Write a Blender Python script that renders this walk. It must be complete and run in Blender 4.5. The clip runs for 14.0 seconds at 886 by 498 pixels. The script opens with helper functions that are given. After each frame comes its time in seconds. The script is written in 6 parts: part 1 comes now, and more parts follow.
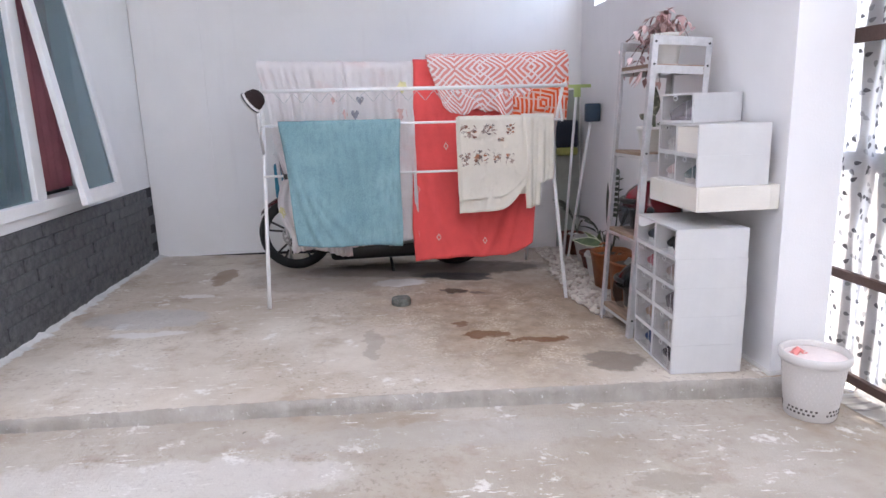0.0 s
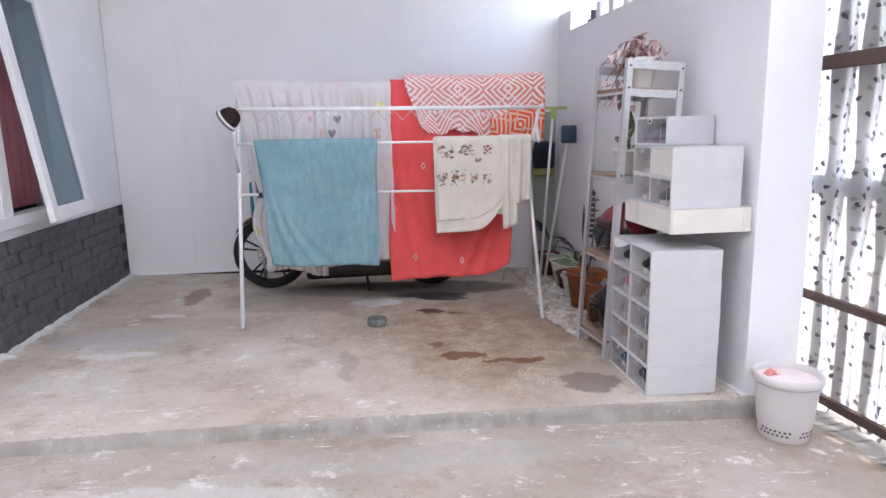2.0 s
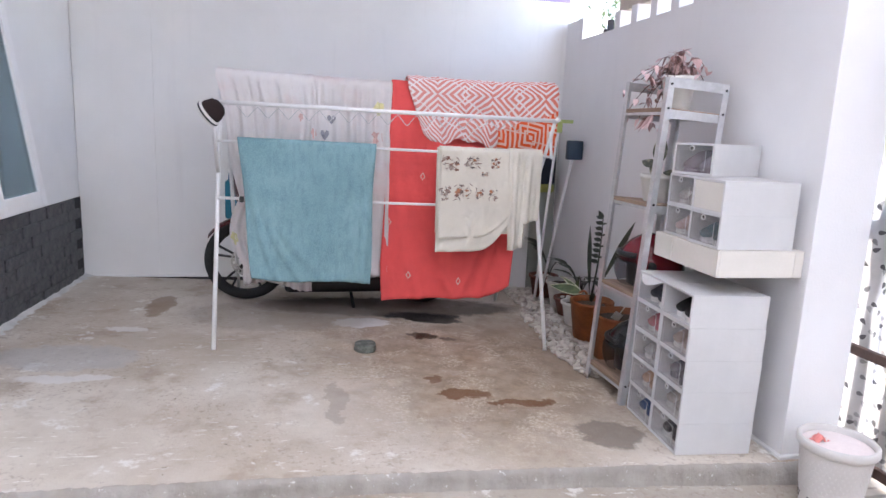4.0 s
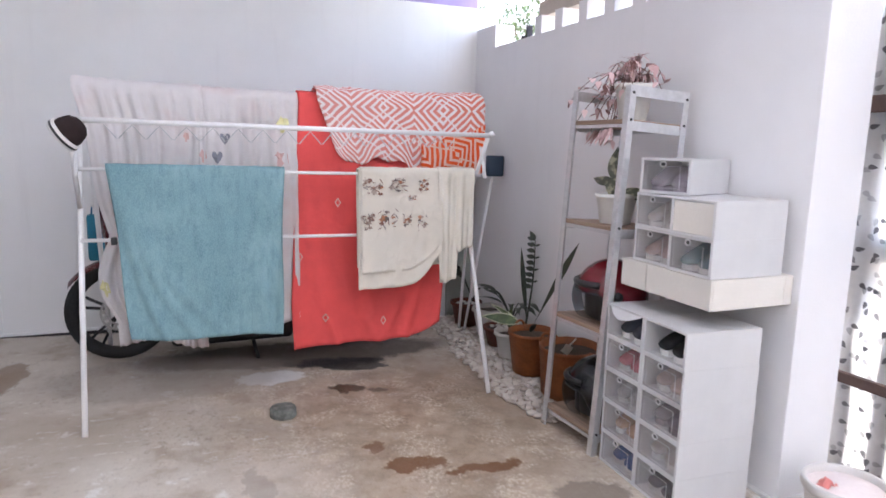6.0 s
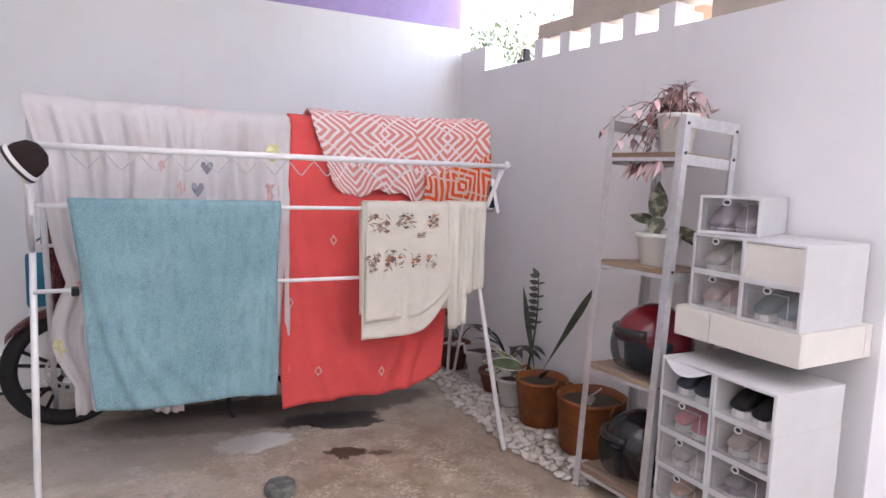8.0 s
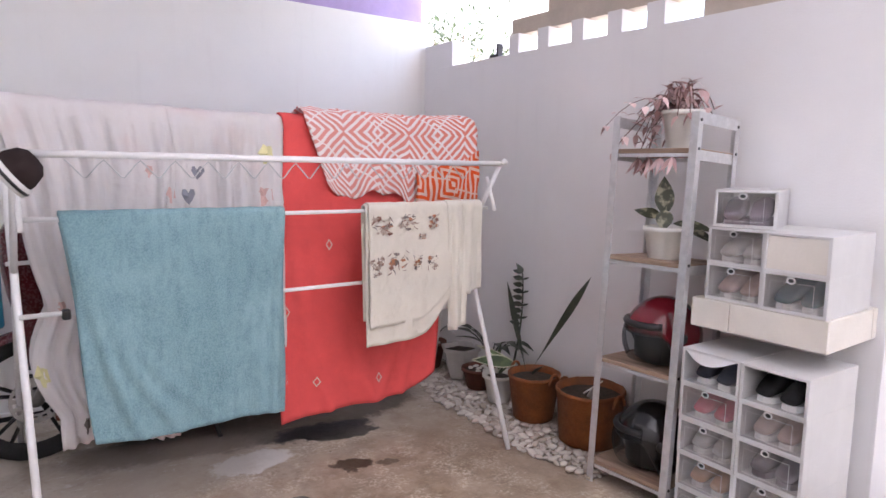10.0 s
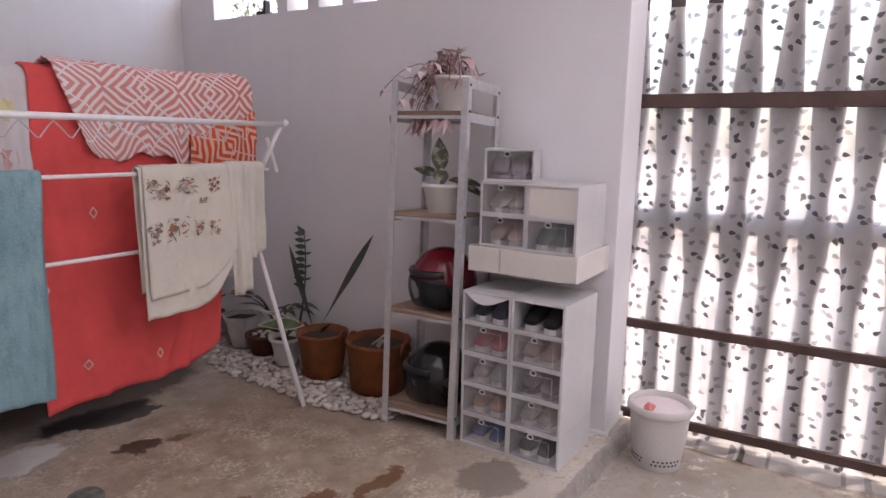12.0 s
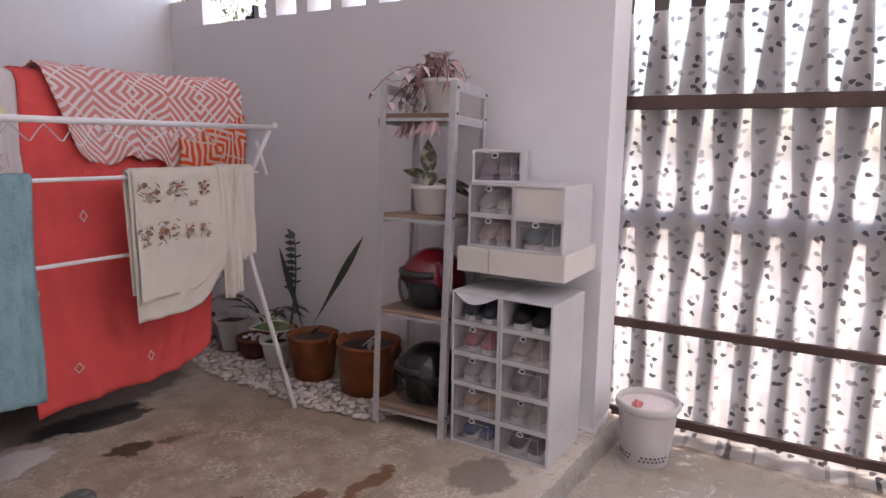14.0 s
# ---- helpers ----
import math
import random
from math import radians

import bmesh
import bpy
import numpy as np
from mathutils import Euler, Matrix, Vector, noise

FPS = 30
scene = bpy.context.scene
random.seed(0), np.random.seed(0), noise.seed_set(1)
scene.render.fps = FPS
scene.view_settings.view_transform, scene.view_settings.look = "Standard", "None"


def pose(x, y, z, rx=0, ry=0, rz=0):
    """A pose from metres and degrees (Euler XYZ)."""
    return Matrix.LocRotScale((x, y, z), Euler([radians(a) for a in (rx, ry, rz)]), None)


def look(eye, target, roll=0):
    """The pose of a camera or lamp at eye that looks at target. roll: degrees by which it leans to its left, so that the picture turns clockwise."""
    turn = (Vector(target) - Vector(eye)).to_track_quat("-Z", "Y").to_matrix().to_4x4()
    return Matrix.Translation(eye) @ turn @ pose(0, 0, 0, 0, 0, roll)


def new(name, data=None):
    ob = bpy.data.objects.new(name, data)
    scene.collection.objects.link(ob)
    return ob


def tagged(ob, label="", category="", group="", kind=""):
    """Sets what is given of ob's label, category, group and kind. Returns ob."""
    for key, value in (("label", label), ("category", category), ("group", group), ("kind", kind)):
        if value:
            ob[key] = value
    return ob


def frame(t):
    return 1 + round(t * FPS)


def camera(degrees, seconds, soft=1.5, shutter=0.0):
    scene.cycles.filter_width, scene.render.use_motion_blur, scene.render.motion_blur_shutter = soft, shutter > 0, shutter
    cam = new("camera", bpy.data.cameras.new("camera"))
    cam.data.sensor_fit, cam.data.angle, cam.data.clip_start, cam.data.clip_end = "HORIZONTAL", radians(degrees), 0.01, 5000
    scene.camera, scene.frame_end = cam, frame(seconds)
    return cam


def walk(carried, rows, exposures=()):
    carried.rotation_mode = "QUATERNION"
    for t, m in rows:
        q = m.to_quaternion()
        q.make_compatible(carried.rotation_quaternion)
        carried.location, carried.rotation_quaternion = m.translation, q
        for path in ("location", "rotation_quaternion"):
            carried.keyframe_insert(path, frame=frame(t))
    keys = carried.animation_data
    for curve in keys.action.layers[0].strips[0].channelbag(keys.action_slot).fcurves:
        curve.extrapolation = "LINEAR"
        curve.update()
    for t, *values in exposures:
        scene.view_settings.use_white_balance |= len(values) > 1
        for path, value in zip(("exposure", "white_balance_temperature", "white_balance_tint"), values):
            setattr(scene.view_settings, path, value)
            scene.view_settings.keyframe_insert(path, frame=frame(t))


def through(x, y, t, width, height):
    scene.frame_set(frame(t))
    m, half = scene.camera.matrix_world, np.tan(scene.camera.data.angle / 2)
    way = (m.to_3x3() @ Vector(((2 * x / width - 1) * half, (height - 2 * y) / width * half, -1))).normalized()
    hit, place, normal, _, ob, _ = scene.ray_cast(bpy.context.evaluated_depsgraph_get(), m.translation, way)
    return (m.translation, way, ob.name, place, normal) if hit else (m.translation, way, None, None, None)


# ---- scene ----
cam = camera(69.3, 14.0, 1.5, 0.5)
PATH = [
    (0, (-0.122, 0.052, 1.225), (0.114, 1.992, 0.8), -1.9),
    (0.5, (-0.116, 0.052, 1.227), (0.119, 1.995, 0.814), -1.9),
    (1, (-0.123, 0.045, 1.223), (0.118, 1.991, 0.831), -1.9),
    (1.5, (-0.12, 0.047, 1.216), (0.133, 1.991, 0.819), -1.7),
    (2, (-0.113, 0.069, 1.228), (0.195, 2.01, 0.859), -1.2),
    (2.5, (-0.135, 0.095, 1.264), (0.173, 2.038, 0.902), -0.5),
    (3, (-0.17, 0.221, 1.275), (0.173, 2.158, 0.914), 0.6),
    (5.5, (-0.371, 0.935, 1.268), (0.278, 2.793, 0.909), 3.2),
    (6, (-0.384, 1.09, 1.289), (0.398, 2.903, 0.974), 1.3),
    (6.5, (-0.436, 1.227, 1.297), (0.321, 3.058, 1.023), -0.1),
    (7, (-0.467, 1.378, 1.309), (0.368, 3.178, 1.065), 0.2),
    (9.5, (-0.855, 1.81, 1.332), (0.288, 3.43, 1.063), 1.9),
    (10, (-0.906, 1.885, 1.343), (0.305, 3.456, 1.084), 0.6),
    (10.5, (-0.961, 1.916, 1.33), (0.388, 3.362, 1.034), -0.4),
    (11, (-1.068, 1.912, 1.323), (0.578, 2.996, 0.986), 0.0),
    (11.5, (-1.065, 1.914, 1.33), (0.639, 2.889, 0.948), 0.0),
    (12, (-1.063, 1.922, 1.32), (0.629, 2.928, 0.967), 0.9),
    (12.5, (-1.089, 1.908, 1.313), (0.596, 2.932, 0.982), 0.6),
    (13, (-1.085, 1.906, 1.314), (0.648, 2.848, 0.979), 1.0),
    (13.5, (-1.142, 1.879, 1.298), (0.575, 2.85, 0.973), 0.7),
    (14, (-1.088, 1.9, 1.309), (0.621, 2.882, 0.97), 0.6),
]
EXPOSURES = [(0.0, 3.48, 6430, 10.5), (1.5, 3.50, 6430, 10.5), (5.5, 3.52, 6500, 10.5), (9.5, 3.54, 6900, 16.5), (10.4, 3.52, 6900, 16.5), (11.05, 3.32, 6980, 18), (11.5, 2.88, 7150, 21), (14.0, 2.74, 7150, 21.5)]
walk(cam, [(t, look(eye, target, roll)) for t, eye, target, roll in PATH], EXPOSURES)

# ---------------------------------------------------------------- light
world = bpy.data.worlds.new("sky")
scene.world = world
world.use_nodes = True
wn = world.node_tree
sky = wn.nodes.new("ShaderNodeTexSky")
sky.sky_type = "NISHITA"
sky.sun_disc = False
SUN_TRAVEL = Vector((-0.28, 0.25, -0.93)).normalized()
sky.sun_elevation = math.asin(-SUN_TRAVEL.z)
sky.sun_rotation = math.atan2(-SUN_TRAVEL.x, -SUN_TRAVEL.y)
sky.air_density, sky.dust_density = 1.0, 1.5
wn.links.new(sky.outputs[0], wn.nodes["Background"].inputs[0])
wn.nodes["Background"].inputs[1].default_value = 0.11
sun = new("sun", bpy.data.lights.new("sun", "SUN"))
sun.data.energy, sun.data.angle, sun.data.color = 2.0, radians(2), (1.0, 0.96, 0.91)
sun.matrix_world = look((6, -6, 6), Vector((6, -6, 6)) + SUN_TRAVEL)


# ---------------------------------------------------------------- materials
def srgb(r, g, b):
    return tuple((c / 12.92 if c <= 0.04045 else ((c + 0.055) / 1.055) ** 2.4) for c in (r, g, b))


class Mat:
    """A small builder for procedural node materials."""

    def __init__(self, name, rough=0.6, metal=0.0, spec=0.5):
        self.m = bpy.data.materials.new(name)
        self.m.use_nodes = True
        self.t = self.m.node_tree
        self.b = self.t.nodes["Principled BSDF"]
        self.b.inputs["Roughness"].default_value = rough
        self.b.inputs["Metallic"].default_value = metal
        self.b.inputs["Specular IOR Level"].default_value = spec
        self.coord = self.node("ShaderNodeTexCoord").outputs["Object"]

    def node(self, kind, **values):
        n = self.t.nodes.new(kind)
        for k, v in values.items():
            if k in n.inputs:
                n.inputs[k].default_value = v
        return n

    def link(self, a, b):
        self.t.links.new(a, b)

    def noise(self, scale, detail=4.0, rough=0.6, coord=None):
        n = self.node("ShaderNodeTexNoise", Scale=scale, Detail=detail, Roughness=rough)
        self.link(coord or self.coord, n.inputs["Vector"])
        return n.outputs["Fac"]

    def ramp(self, fac, a, b, lo=0.35, hi=0.65):
        n = self.node("ShaderNodeMapRange")
        n.interpolation_type = "SMOOTHSTEP"
        n.inputs[1].default_value, n.inputs[2].default_value = lo, hi
        n.inputs[3].default_value, n.inputs[4].default_value = a, b
        self.link(fac, n.inputs[0])
        return n.outputs[0]

    def mix(self, fac, a, b):
        n = self.node("ShaderNodeMix")
        n.data_type = "RGBA"
        for sock, v in ((n.inputs[0], fac), (n.inputs[6], a), (n.inputs[7], b)):
            if hasattr(v, "is_linked"):
                self.link(v, sock)
            else:
                sock.default_value = v if isinstance(v, float) else (*v, 1.0)
        return n.outputs[2]

    def math(self, op, a, b=0.0, c=0.0):
        n = self.node("ShaderNodeMath")
        n.operation = op
        for sock, v in zip(n.inputs, (a, b, c)):
            if hasattr(v, "is_linked"):
                self.link(v, sock)
            else:
                sock.default_value = v
        return n.outputs[0]

    def color(self, v):
        if hasattr(v, "is_linked"):
            self.link(v, self.b.inputs["Base Color"])
        else:
            self.b.inputs["Base Color"].default_value = (*v, 1.0)
        return self

    def rough(self, v):
        self.link(v, self.b.inputs["Roughness"])
        return self

    def bump(self, height, strength=0.3, dist=0.01):
        n = self.node("ShaderNodeBump", Strength=strength, Distance=dist)
        self.link(height, n.inputs["Height"])
        self.link(n.outputs[0], self.b.inputs["Normal"])
        return self


def simple(name, col, rough=0.55, metal=0.0, var=0.12, scale=6.0, fine=90.0, bump=0.15, spec=0.5):
    """Two scales of uneven tone and a fine relief."""
    m = Mat(name, rough, metal, spec)
    a = m.ramp(m.noise(scale), 0.0, 1.0, 0.3, 0.7)
    lo = tuple(c * (1 - var) for c in col)
    hi = tuple(min(1.0, c * (1 + var * 0.6)) for c in col)
    base = m.mix(a, lo, hi)
    f = m.noise(fine, 3.0)
    base = m.mix(m.ramp(f, 0.0, 0.35), base, lo)
    m.color(base)
    m.rough(m.ramp(f, max(0.02, rough - 0.08), min(1.0, rough + 0.1), 0.2, 0.8))
    m.bump(f, bump, 0.004)
    return m.m


def plaster(name, col, dirt):
    m = Mat(name, 0.75, 0.0, 0.3)
    big = m.ramp(m.noise(0.9, 5.0), 0.0, 1.0, 0.35, 0.7)
    c = m.mix(big, col, tuple(v * 0.93 for v in col))
    st = m.node("ShaderNodeMapping")
    st.inputs["Scale"].default_value = (9.0, 9.0, 0.7)
    m.link(m.coord, st.inputs[0])
    streak = m.ramp(m.noise(1.0, 5.0, 0.6, st.outputs[0]), 0.0, 0.35, 0.55, 0.8)
    c = m.mix(streak, c, dirt)
    spots = m.ramp(m.noise(38.0, 3.0), 0.0, 0.12, 0.6, 0.75)
    c = m.mix(spots, c, dirt)
    m.color(c)
    h = m.math("ADD", m.noise(120.0, 3.0), m.math("MULTIPLY", m.noise(5.0, 3.0), 1.6))
    m.bump(h, 0.18, 0.006)
    return m.m


def spot(m, x, y, rx, ry, warp, soft=0.25):
    """A mask with an uneven outline round (x, y): 1 inside."""
    sep = m.node("ShaderNodeSeparateXYZ")
    m.link(warp, sep.inputs[0])
    dx = m.math("DIVIDE", m.math("SUBTRACT", sep.outputs[0], x), rx)
    dy = m.math("DIVIDE", m.math("SUBTRACT", sep.outputs[1], y), ry)
    r = m.math("SQRT", m.math("ADD", m.math("MULTIPLY", dx, dx), m.math("MULTIPLY", dy, dy)))
    return m.ramp(r, 1.0, 0.0, 1.0 - soft, 1.0 + soft)


def concrete(name, stains_and_shade, tone=1.0):
    """Worn screed: cloudy tone, pale scuffs, gritty relief, painted shade and stained spots with shapes of their own.
    """
    m = Mat(name, 0.8, 0.0, 0.35)
    c = m.mix(m.ramp(m.noise(1.1, 6.0), 0.0, 1.0, 0.32, 0.70), tuple(tone * v for v in (0.375, 0.318, 0.260)), tuple(tone * v for v in (0.525, 0.475, 0.418)))
    c = m.mix(m.ramp(m.noise(3.6, 6.0, 0.65), 0.0, 0.50, 0.50, 0.70), c, (0.270, 0.190, 0.128))
    c = m.mix(m.ramp(m.noise(5.5, 7.0, 0.75), 0.0, 0.75, 0.58, 0.66), c, (0.72, 0.70, 0.67))
    grit = m.ramp(m.noise(42.0, 5.0, 0.7), 0.0, 1.0, 0.52, 0.66)
    zone = m.ramp(m.noise(1.7, 3.0), 0.05, 0.55, 0.40, 0.62)
    c = m.mix(m.math("MULTIPLY", grit, zone), c, (0.21, 0.165, 0.13))
    c = m.mix(m.ramp(m.noise(19.0, 3.0), 0.0, 0.8, 0.735, 0.76), c, (0.13, 0.105, 0.085))
    # pale flakes dragged along the step, and hairline scrapes
    drag = m.node("ShaderNodeMapping")
    drag.inputs["Scale"].default_value = (6.0, 24.0, 6.0)
    m.link(m.coord, drag.inputs[0])
    flakes = m.math("MULTIPLY", m.ramp(m.noise(1.6, 6.0, 0.75, drag.outputs[0]), 0.0, 0.85, 0.60, 0.635), m.ramp(m.noise(1.3, 3.0), 0.0, 1.0, 0.42, 0.58))
    c = m.mix(flakes, c, (0.74, 0.71, 0.67))
    c = m.mix(m.math("MULTIPLY", m.ramp(m.noise(2.4, 7.0, 0.8, drag.outputs[0]), 0.0, 0.7, 0.655, 0.67), m.ramp(m.noise(0.9, 3.0), 0.0, 1.0, 0.40, 0.60)), c, (0.16, 0.125, 0.10))
    wn_ = m.node("ShaderNodeTexNoise", Scale=7.0, Detail=8.0, Roughness=0.72)
    m.link(m.coord, wn_.inputs["Vector"])
    sub = m.node("ShaderNodeVectorMath")
    sub.operation = "MULTIPLY_ADD"
    m.link(wn_.outputs["Color"], sub.inputs[0])
    sub.inputs[1].default_value = (0.26, 0.26, 0.0)
    off = m.node("ShaderNodeVectorMath")
    off.operation = "SUBTRACT"
    m.link(m.coord, off.inputs[0])
    off.inputs[1].default_value = (0.13, 0.13, 0.0)
    m.link(off.outputs[0], sub.inputs[2])
    warp = sub.outputs[0]
    r = m.ramp(m.noise(9.0), 0.7, 0.95, 0.3, 0.7)
    for x, y, rx, ry, col, amount, wet in stains_and_shade:
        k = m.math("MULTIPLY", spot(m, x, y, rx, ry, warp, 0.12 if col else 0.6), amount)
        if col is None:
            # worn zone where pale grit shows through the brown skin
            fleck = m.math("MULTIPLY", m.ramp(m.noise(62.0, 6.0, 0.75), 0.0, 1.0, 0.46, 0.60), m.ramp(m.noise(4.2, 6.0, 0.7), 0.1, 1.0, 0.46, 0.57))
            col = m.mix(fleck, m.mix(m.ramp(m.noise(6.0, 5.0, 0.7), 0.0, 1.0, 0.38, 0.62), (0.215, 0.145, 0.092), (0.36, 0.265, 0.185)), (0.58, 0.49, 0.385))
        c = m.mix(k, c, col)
        if wet:
            n = m.node("ShaderNodeMix")
            m.link(k, n.inputs[0])
            m.link(r, n.inputs[2])
            n.inputs[3].default_value = 0.42
            r = n.outputs[0]
    m.color(c)
    m.rough(r)
    h = m.math("ADD", m.noise(85.0, 5.0, 0.7), m.math("MULTIPLY", m.noise(12.0, 5.0), 1.5))
    m.bump(h, 0.5, 0.008)
    return m.m


WHITE = plaster("white_plaster", (0.83, 0.82, 0.815), (0.68, 0.66, 0.665))
LILAC = plaster("pale_grey_plaster", (0.765, 0.750, 0.757), (0.66, 0.645, 0.655))
TRIM = simple("white_window_paint", (0.82, 0.81, 0.81), 0.4, var=0.05)
PURPLE = simple("purple_paint", (0.36, 0.27, 0.50), 0.6)
BEIGE = simple("beige_paint", (0.50, 0.43, 0.36), 0.7)
SLATE = Mat("slate_tile", 0.7)
oi = SLATE.node("ShaderNodeObjectInfo").outputs["Random"]
SLATE.color(SLATE.mix(SLATE.ramp(SLATE.noise(25.0, 5.0), 0.0, 1.0), SLATE.mix(oi, (0.040, 0.043, 0.048), (0.070, 0.073, 0.080)), (0.105, 0.105, 0.11)))
SLATE.bump(SLATE.noise(45.0, 5.0), 0.6, 0.01)
SLATE = SLATE.m
GROUT = simple("dark_mortar", (0.02, 0.02, 0.022), 0.9)
MORTAR = simple("rough_white_mortar", (0.62, 0.61, 0.59), 0.9, fine=60, bump=0.6)
BROWN_WET = (0.085, 0.048, 0.026)
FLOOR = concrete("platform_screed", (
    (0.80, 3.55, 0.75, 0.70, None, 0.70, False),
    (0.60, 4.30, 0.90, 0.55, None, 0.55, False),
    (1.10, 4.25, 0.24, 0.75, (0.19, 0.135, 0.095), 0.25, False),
    # dark band below scooter and washing: their shade put into the floor colour
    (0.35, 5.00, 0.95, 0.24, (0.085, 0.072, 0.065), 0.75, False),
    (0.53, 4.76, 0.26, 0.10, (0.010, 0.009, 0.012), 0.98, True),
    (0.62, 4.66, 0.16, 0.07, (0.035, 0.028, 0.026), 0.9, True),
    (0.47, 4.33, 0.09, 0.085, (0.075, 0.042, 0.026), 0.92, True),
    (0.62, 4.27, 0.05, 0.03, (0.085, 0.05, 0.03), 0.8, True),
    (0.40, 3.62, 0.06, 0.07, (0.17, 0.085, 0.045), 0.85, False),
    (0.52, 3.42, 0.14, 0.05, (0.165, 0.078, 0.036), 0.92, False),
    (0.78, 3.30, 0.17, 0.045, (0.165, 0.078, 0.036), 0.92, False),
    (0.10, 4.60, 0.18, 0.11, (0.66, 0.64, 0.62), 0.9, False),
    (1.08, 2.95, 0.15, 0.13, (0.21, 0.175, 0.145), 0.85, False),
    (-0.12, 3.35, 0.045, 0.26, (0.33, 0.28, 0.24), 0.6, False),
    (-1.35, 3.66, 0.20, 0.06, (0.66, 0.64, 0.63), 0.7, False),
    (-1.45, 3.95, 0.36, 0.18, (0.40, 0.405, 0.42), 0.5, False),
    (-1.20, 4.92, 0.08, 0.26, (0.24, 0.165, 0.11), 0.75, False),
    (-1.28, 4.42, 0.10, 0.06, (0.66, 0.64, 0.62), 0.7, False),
    # broad darker patch below the sheets
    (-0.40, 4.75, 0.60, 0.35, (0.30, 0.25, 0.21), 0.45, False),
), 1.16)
GROUND = concrete("yard_screed", (
    (-1.0, 2.2, 0.8, 0.16, (0.60, 0.58, 0.56), 0.45, False),
    (0.25, 2.45, 0.9, 0.10, (0.40, 0.37, 0.34), 0.45, False),
    (0.95, 2.02, 0.14, 0.06, (0.30, 0.26, 0.21), 0.7, False),
    (-0.5, 1.72, 0.7, 0.09, (0.36, 0.33, 0.29), 0.5, False),
    (0.9, 1.6, 0.6, 0.14, (0.55, 0.53, 0.51), 0.4, False),
), 0.88)
ALU = simple("brushed_aluminium", (0.62, 0.62, 0.63), 0.40, 0.6, 0.1, 30)
TUBE = simple("white_powder_coat", (0.80, 0.79, 0.79), 0.35, 0.0, 0.06, 20, spec=0.6)
TUBE_GREY = simple("grey_anodised_tube", (0.55, 0.55, 0.56), 0.35, 0.6)
WOOD = Mat("shelf_plywood", 0.65)
mp = WOOD.node("ShaderNodeMapping")
mp.inputs["Scale"].default_value = (30.0, 2.5, 30.0)
WOOD.link(WOOD.coord, mp.inputs[0])
WOOD.color(WOOD.mix(WOOD.ramp(WOOD.noise(1.0, 6.0, 0.6, mp.outputs[0]), 0.0, 1.0, 0.3, 0.7), (0.20, 0.130, 0.090), (0.38, 0.270, 0.195)))
WOOD.bump(WOOD.noise(1.0, 6.0, 0.6, mp.outputs[0]), 0.2, 0.003)
WOOD = WOOD.m
PLASTIC = simple("white_box_plastic", (0.70, 0.69, 0.69), 0.36, 0.0, 0.05, 7, 11, 1.0)
CREAM = simple("cream_box_board", (0.68, 0.64, 0.585), 0.5, 0.0, 0.05)
out_ = PLASTIC.node_tree.nodes["Material Output"]
glow_ = PLASTIC.node_tree.nodes.new("ShaderNodeBsdfTranslucent")
glow_.inputs[0].default_value = (0.68, 0.67, 0.67, 1)
blend_ = PLASTIC.node_tree.nodes.new("ShaderNodeMixShader")
blend_.inputs[0].default_value = 0.22
PLASTIC.node_tree.links.new(out_.inputs[0].links[0].from_socket, blend_.inputs[1])
PLASTIC.node_tree.links.new(glow_.outputs[0], blend_.inputs[2])
PLASTIC.node_tree.links.new(blend_.outputs[0], out_.inputs[0])
BLACK = simple("black_plastic", (0.012, 0.012, 0.014), 0.35)
RUBBER = simple("tyre_rubber", (0.014, 0.014, 0.015), 0.8)


# ---------------------------------------------------------------- mesh tools
def mesh_of(name, bm, material, smooth=False):
    me = bpy.data.meshes.new(name)
    bmesh.ops.recalc_face_normals(bm, faces=bm.faces)
    if smooth:
        for f_ in bm.faces:
            f_.smooth = True
    bm.to_mesh(me)
    bm.free()
    me.materials.append(material)
    return me


def part(name, bm, material, parent, label="", smooth=False):
    ob = new(name, mesh_of(name, bm, material, smooth))
    ob.parent = parent
    if label:
        tagged(ob, label)
    return ob


def thing(name, label, category, m=None, group="", kind=""):
    ob = new(name)
    ob.empty_display_size = 0.05
    if m is not None:
        ob.matrix_world = m
    return tagged(ob, label, category, group, kind)


def structure(name, bm, material, label, category="", smooth=False):
    return tagged(new(name, mesh_of(name, bm, material, smooth)), label, category or name.split("_")[0], "", "structure")


def B():
    return bmesh.new()


def box(bm, x0, x1, y0, y1, z0, z1, bevel=0.0):
    vs = [bm.verts.new(p) for p in ((x0, y0, z0), (x1, y0, z0), (x1, y1, z0), (x0, y1, z0), (x0, y0, z1), (x1, y0, z1), (x1, y1, z1), (x0, y1, z1))]
    fs = [bm.faces.new([vs[i] for i in q]) for q in ((3, 2, 1, 0), (4, 5, 6, 7), (0, 1, 5, 4), (1, 2, 6, 5), (2, 3, 7, 6), (3, 0, 4, 7))]
    if bevel:
        es = list({e for f_ in fs for e in f_.edges})
        bmesh.ops.bevel(bm, geom=es, offset=bevel, segments=2, affect="EDGES", profile=0.5)
    return bm


def prism(bm, pts, z0, z1):
    """An upright block over a footprint; z0 and z1 may be functions of x and y."""
    def at(z, p):
        return z(*p) if callable(z) else z
    lo = [bm.verts.new((*p, at(z0, p))) for p in pts]
    hi = [bm.verts.new((*p, at(z1, p))) for p in pts]
    bm.faces.new(lo[::-1])
    bm.faces.new(hi)
    n = len(pts)
    for i in range(n):
        bm.faces.new((lo[i], lo[(i + 1) % n], hi[(i + 1) % n], hi[i]))
    return bm


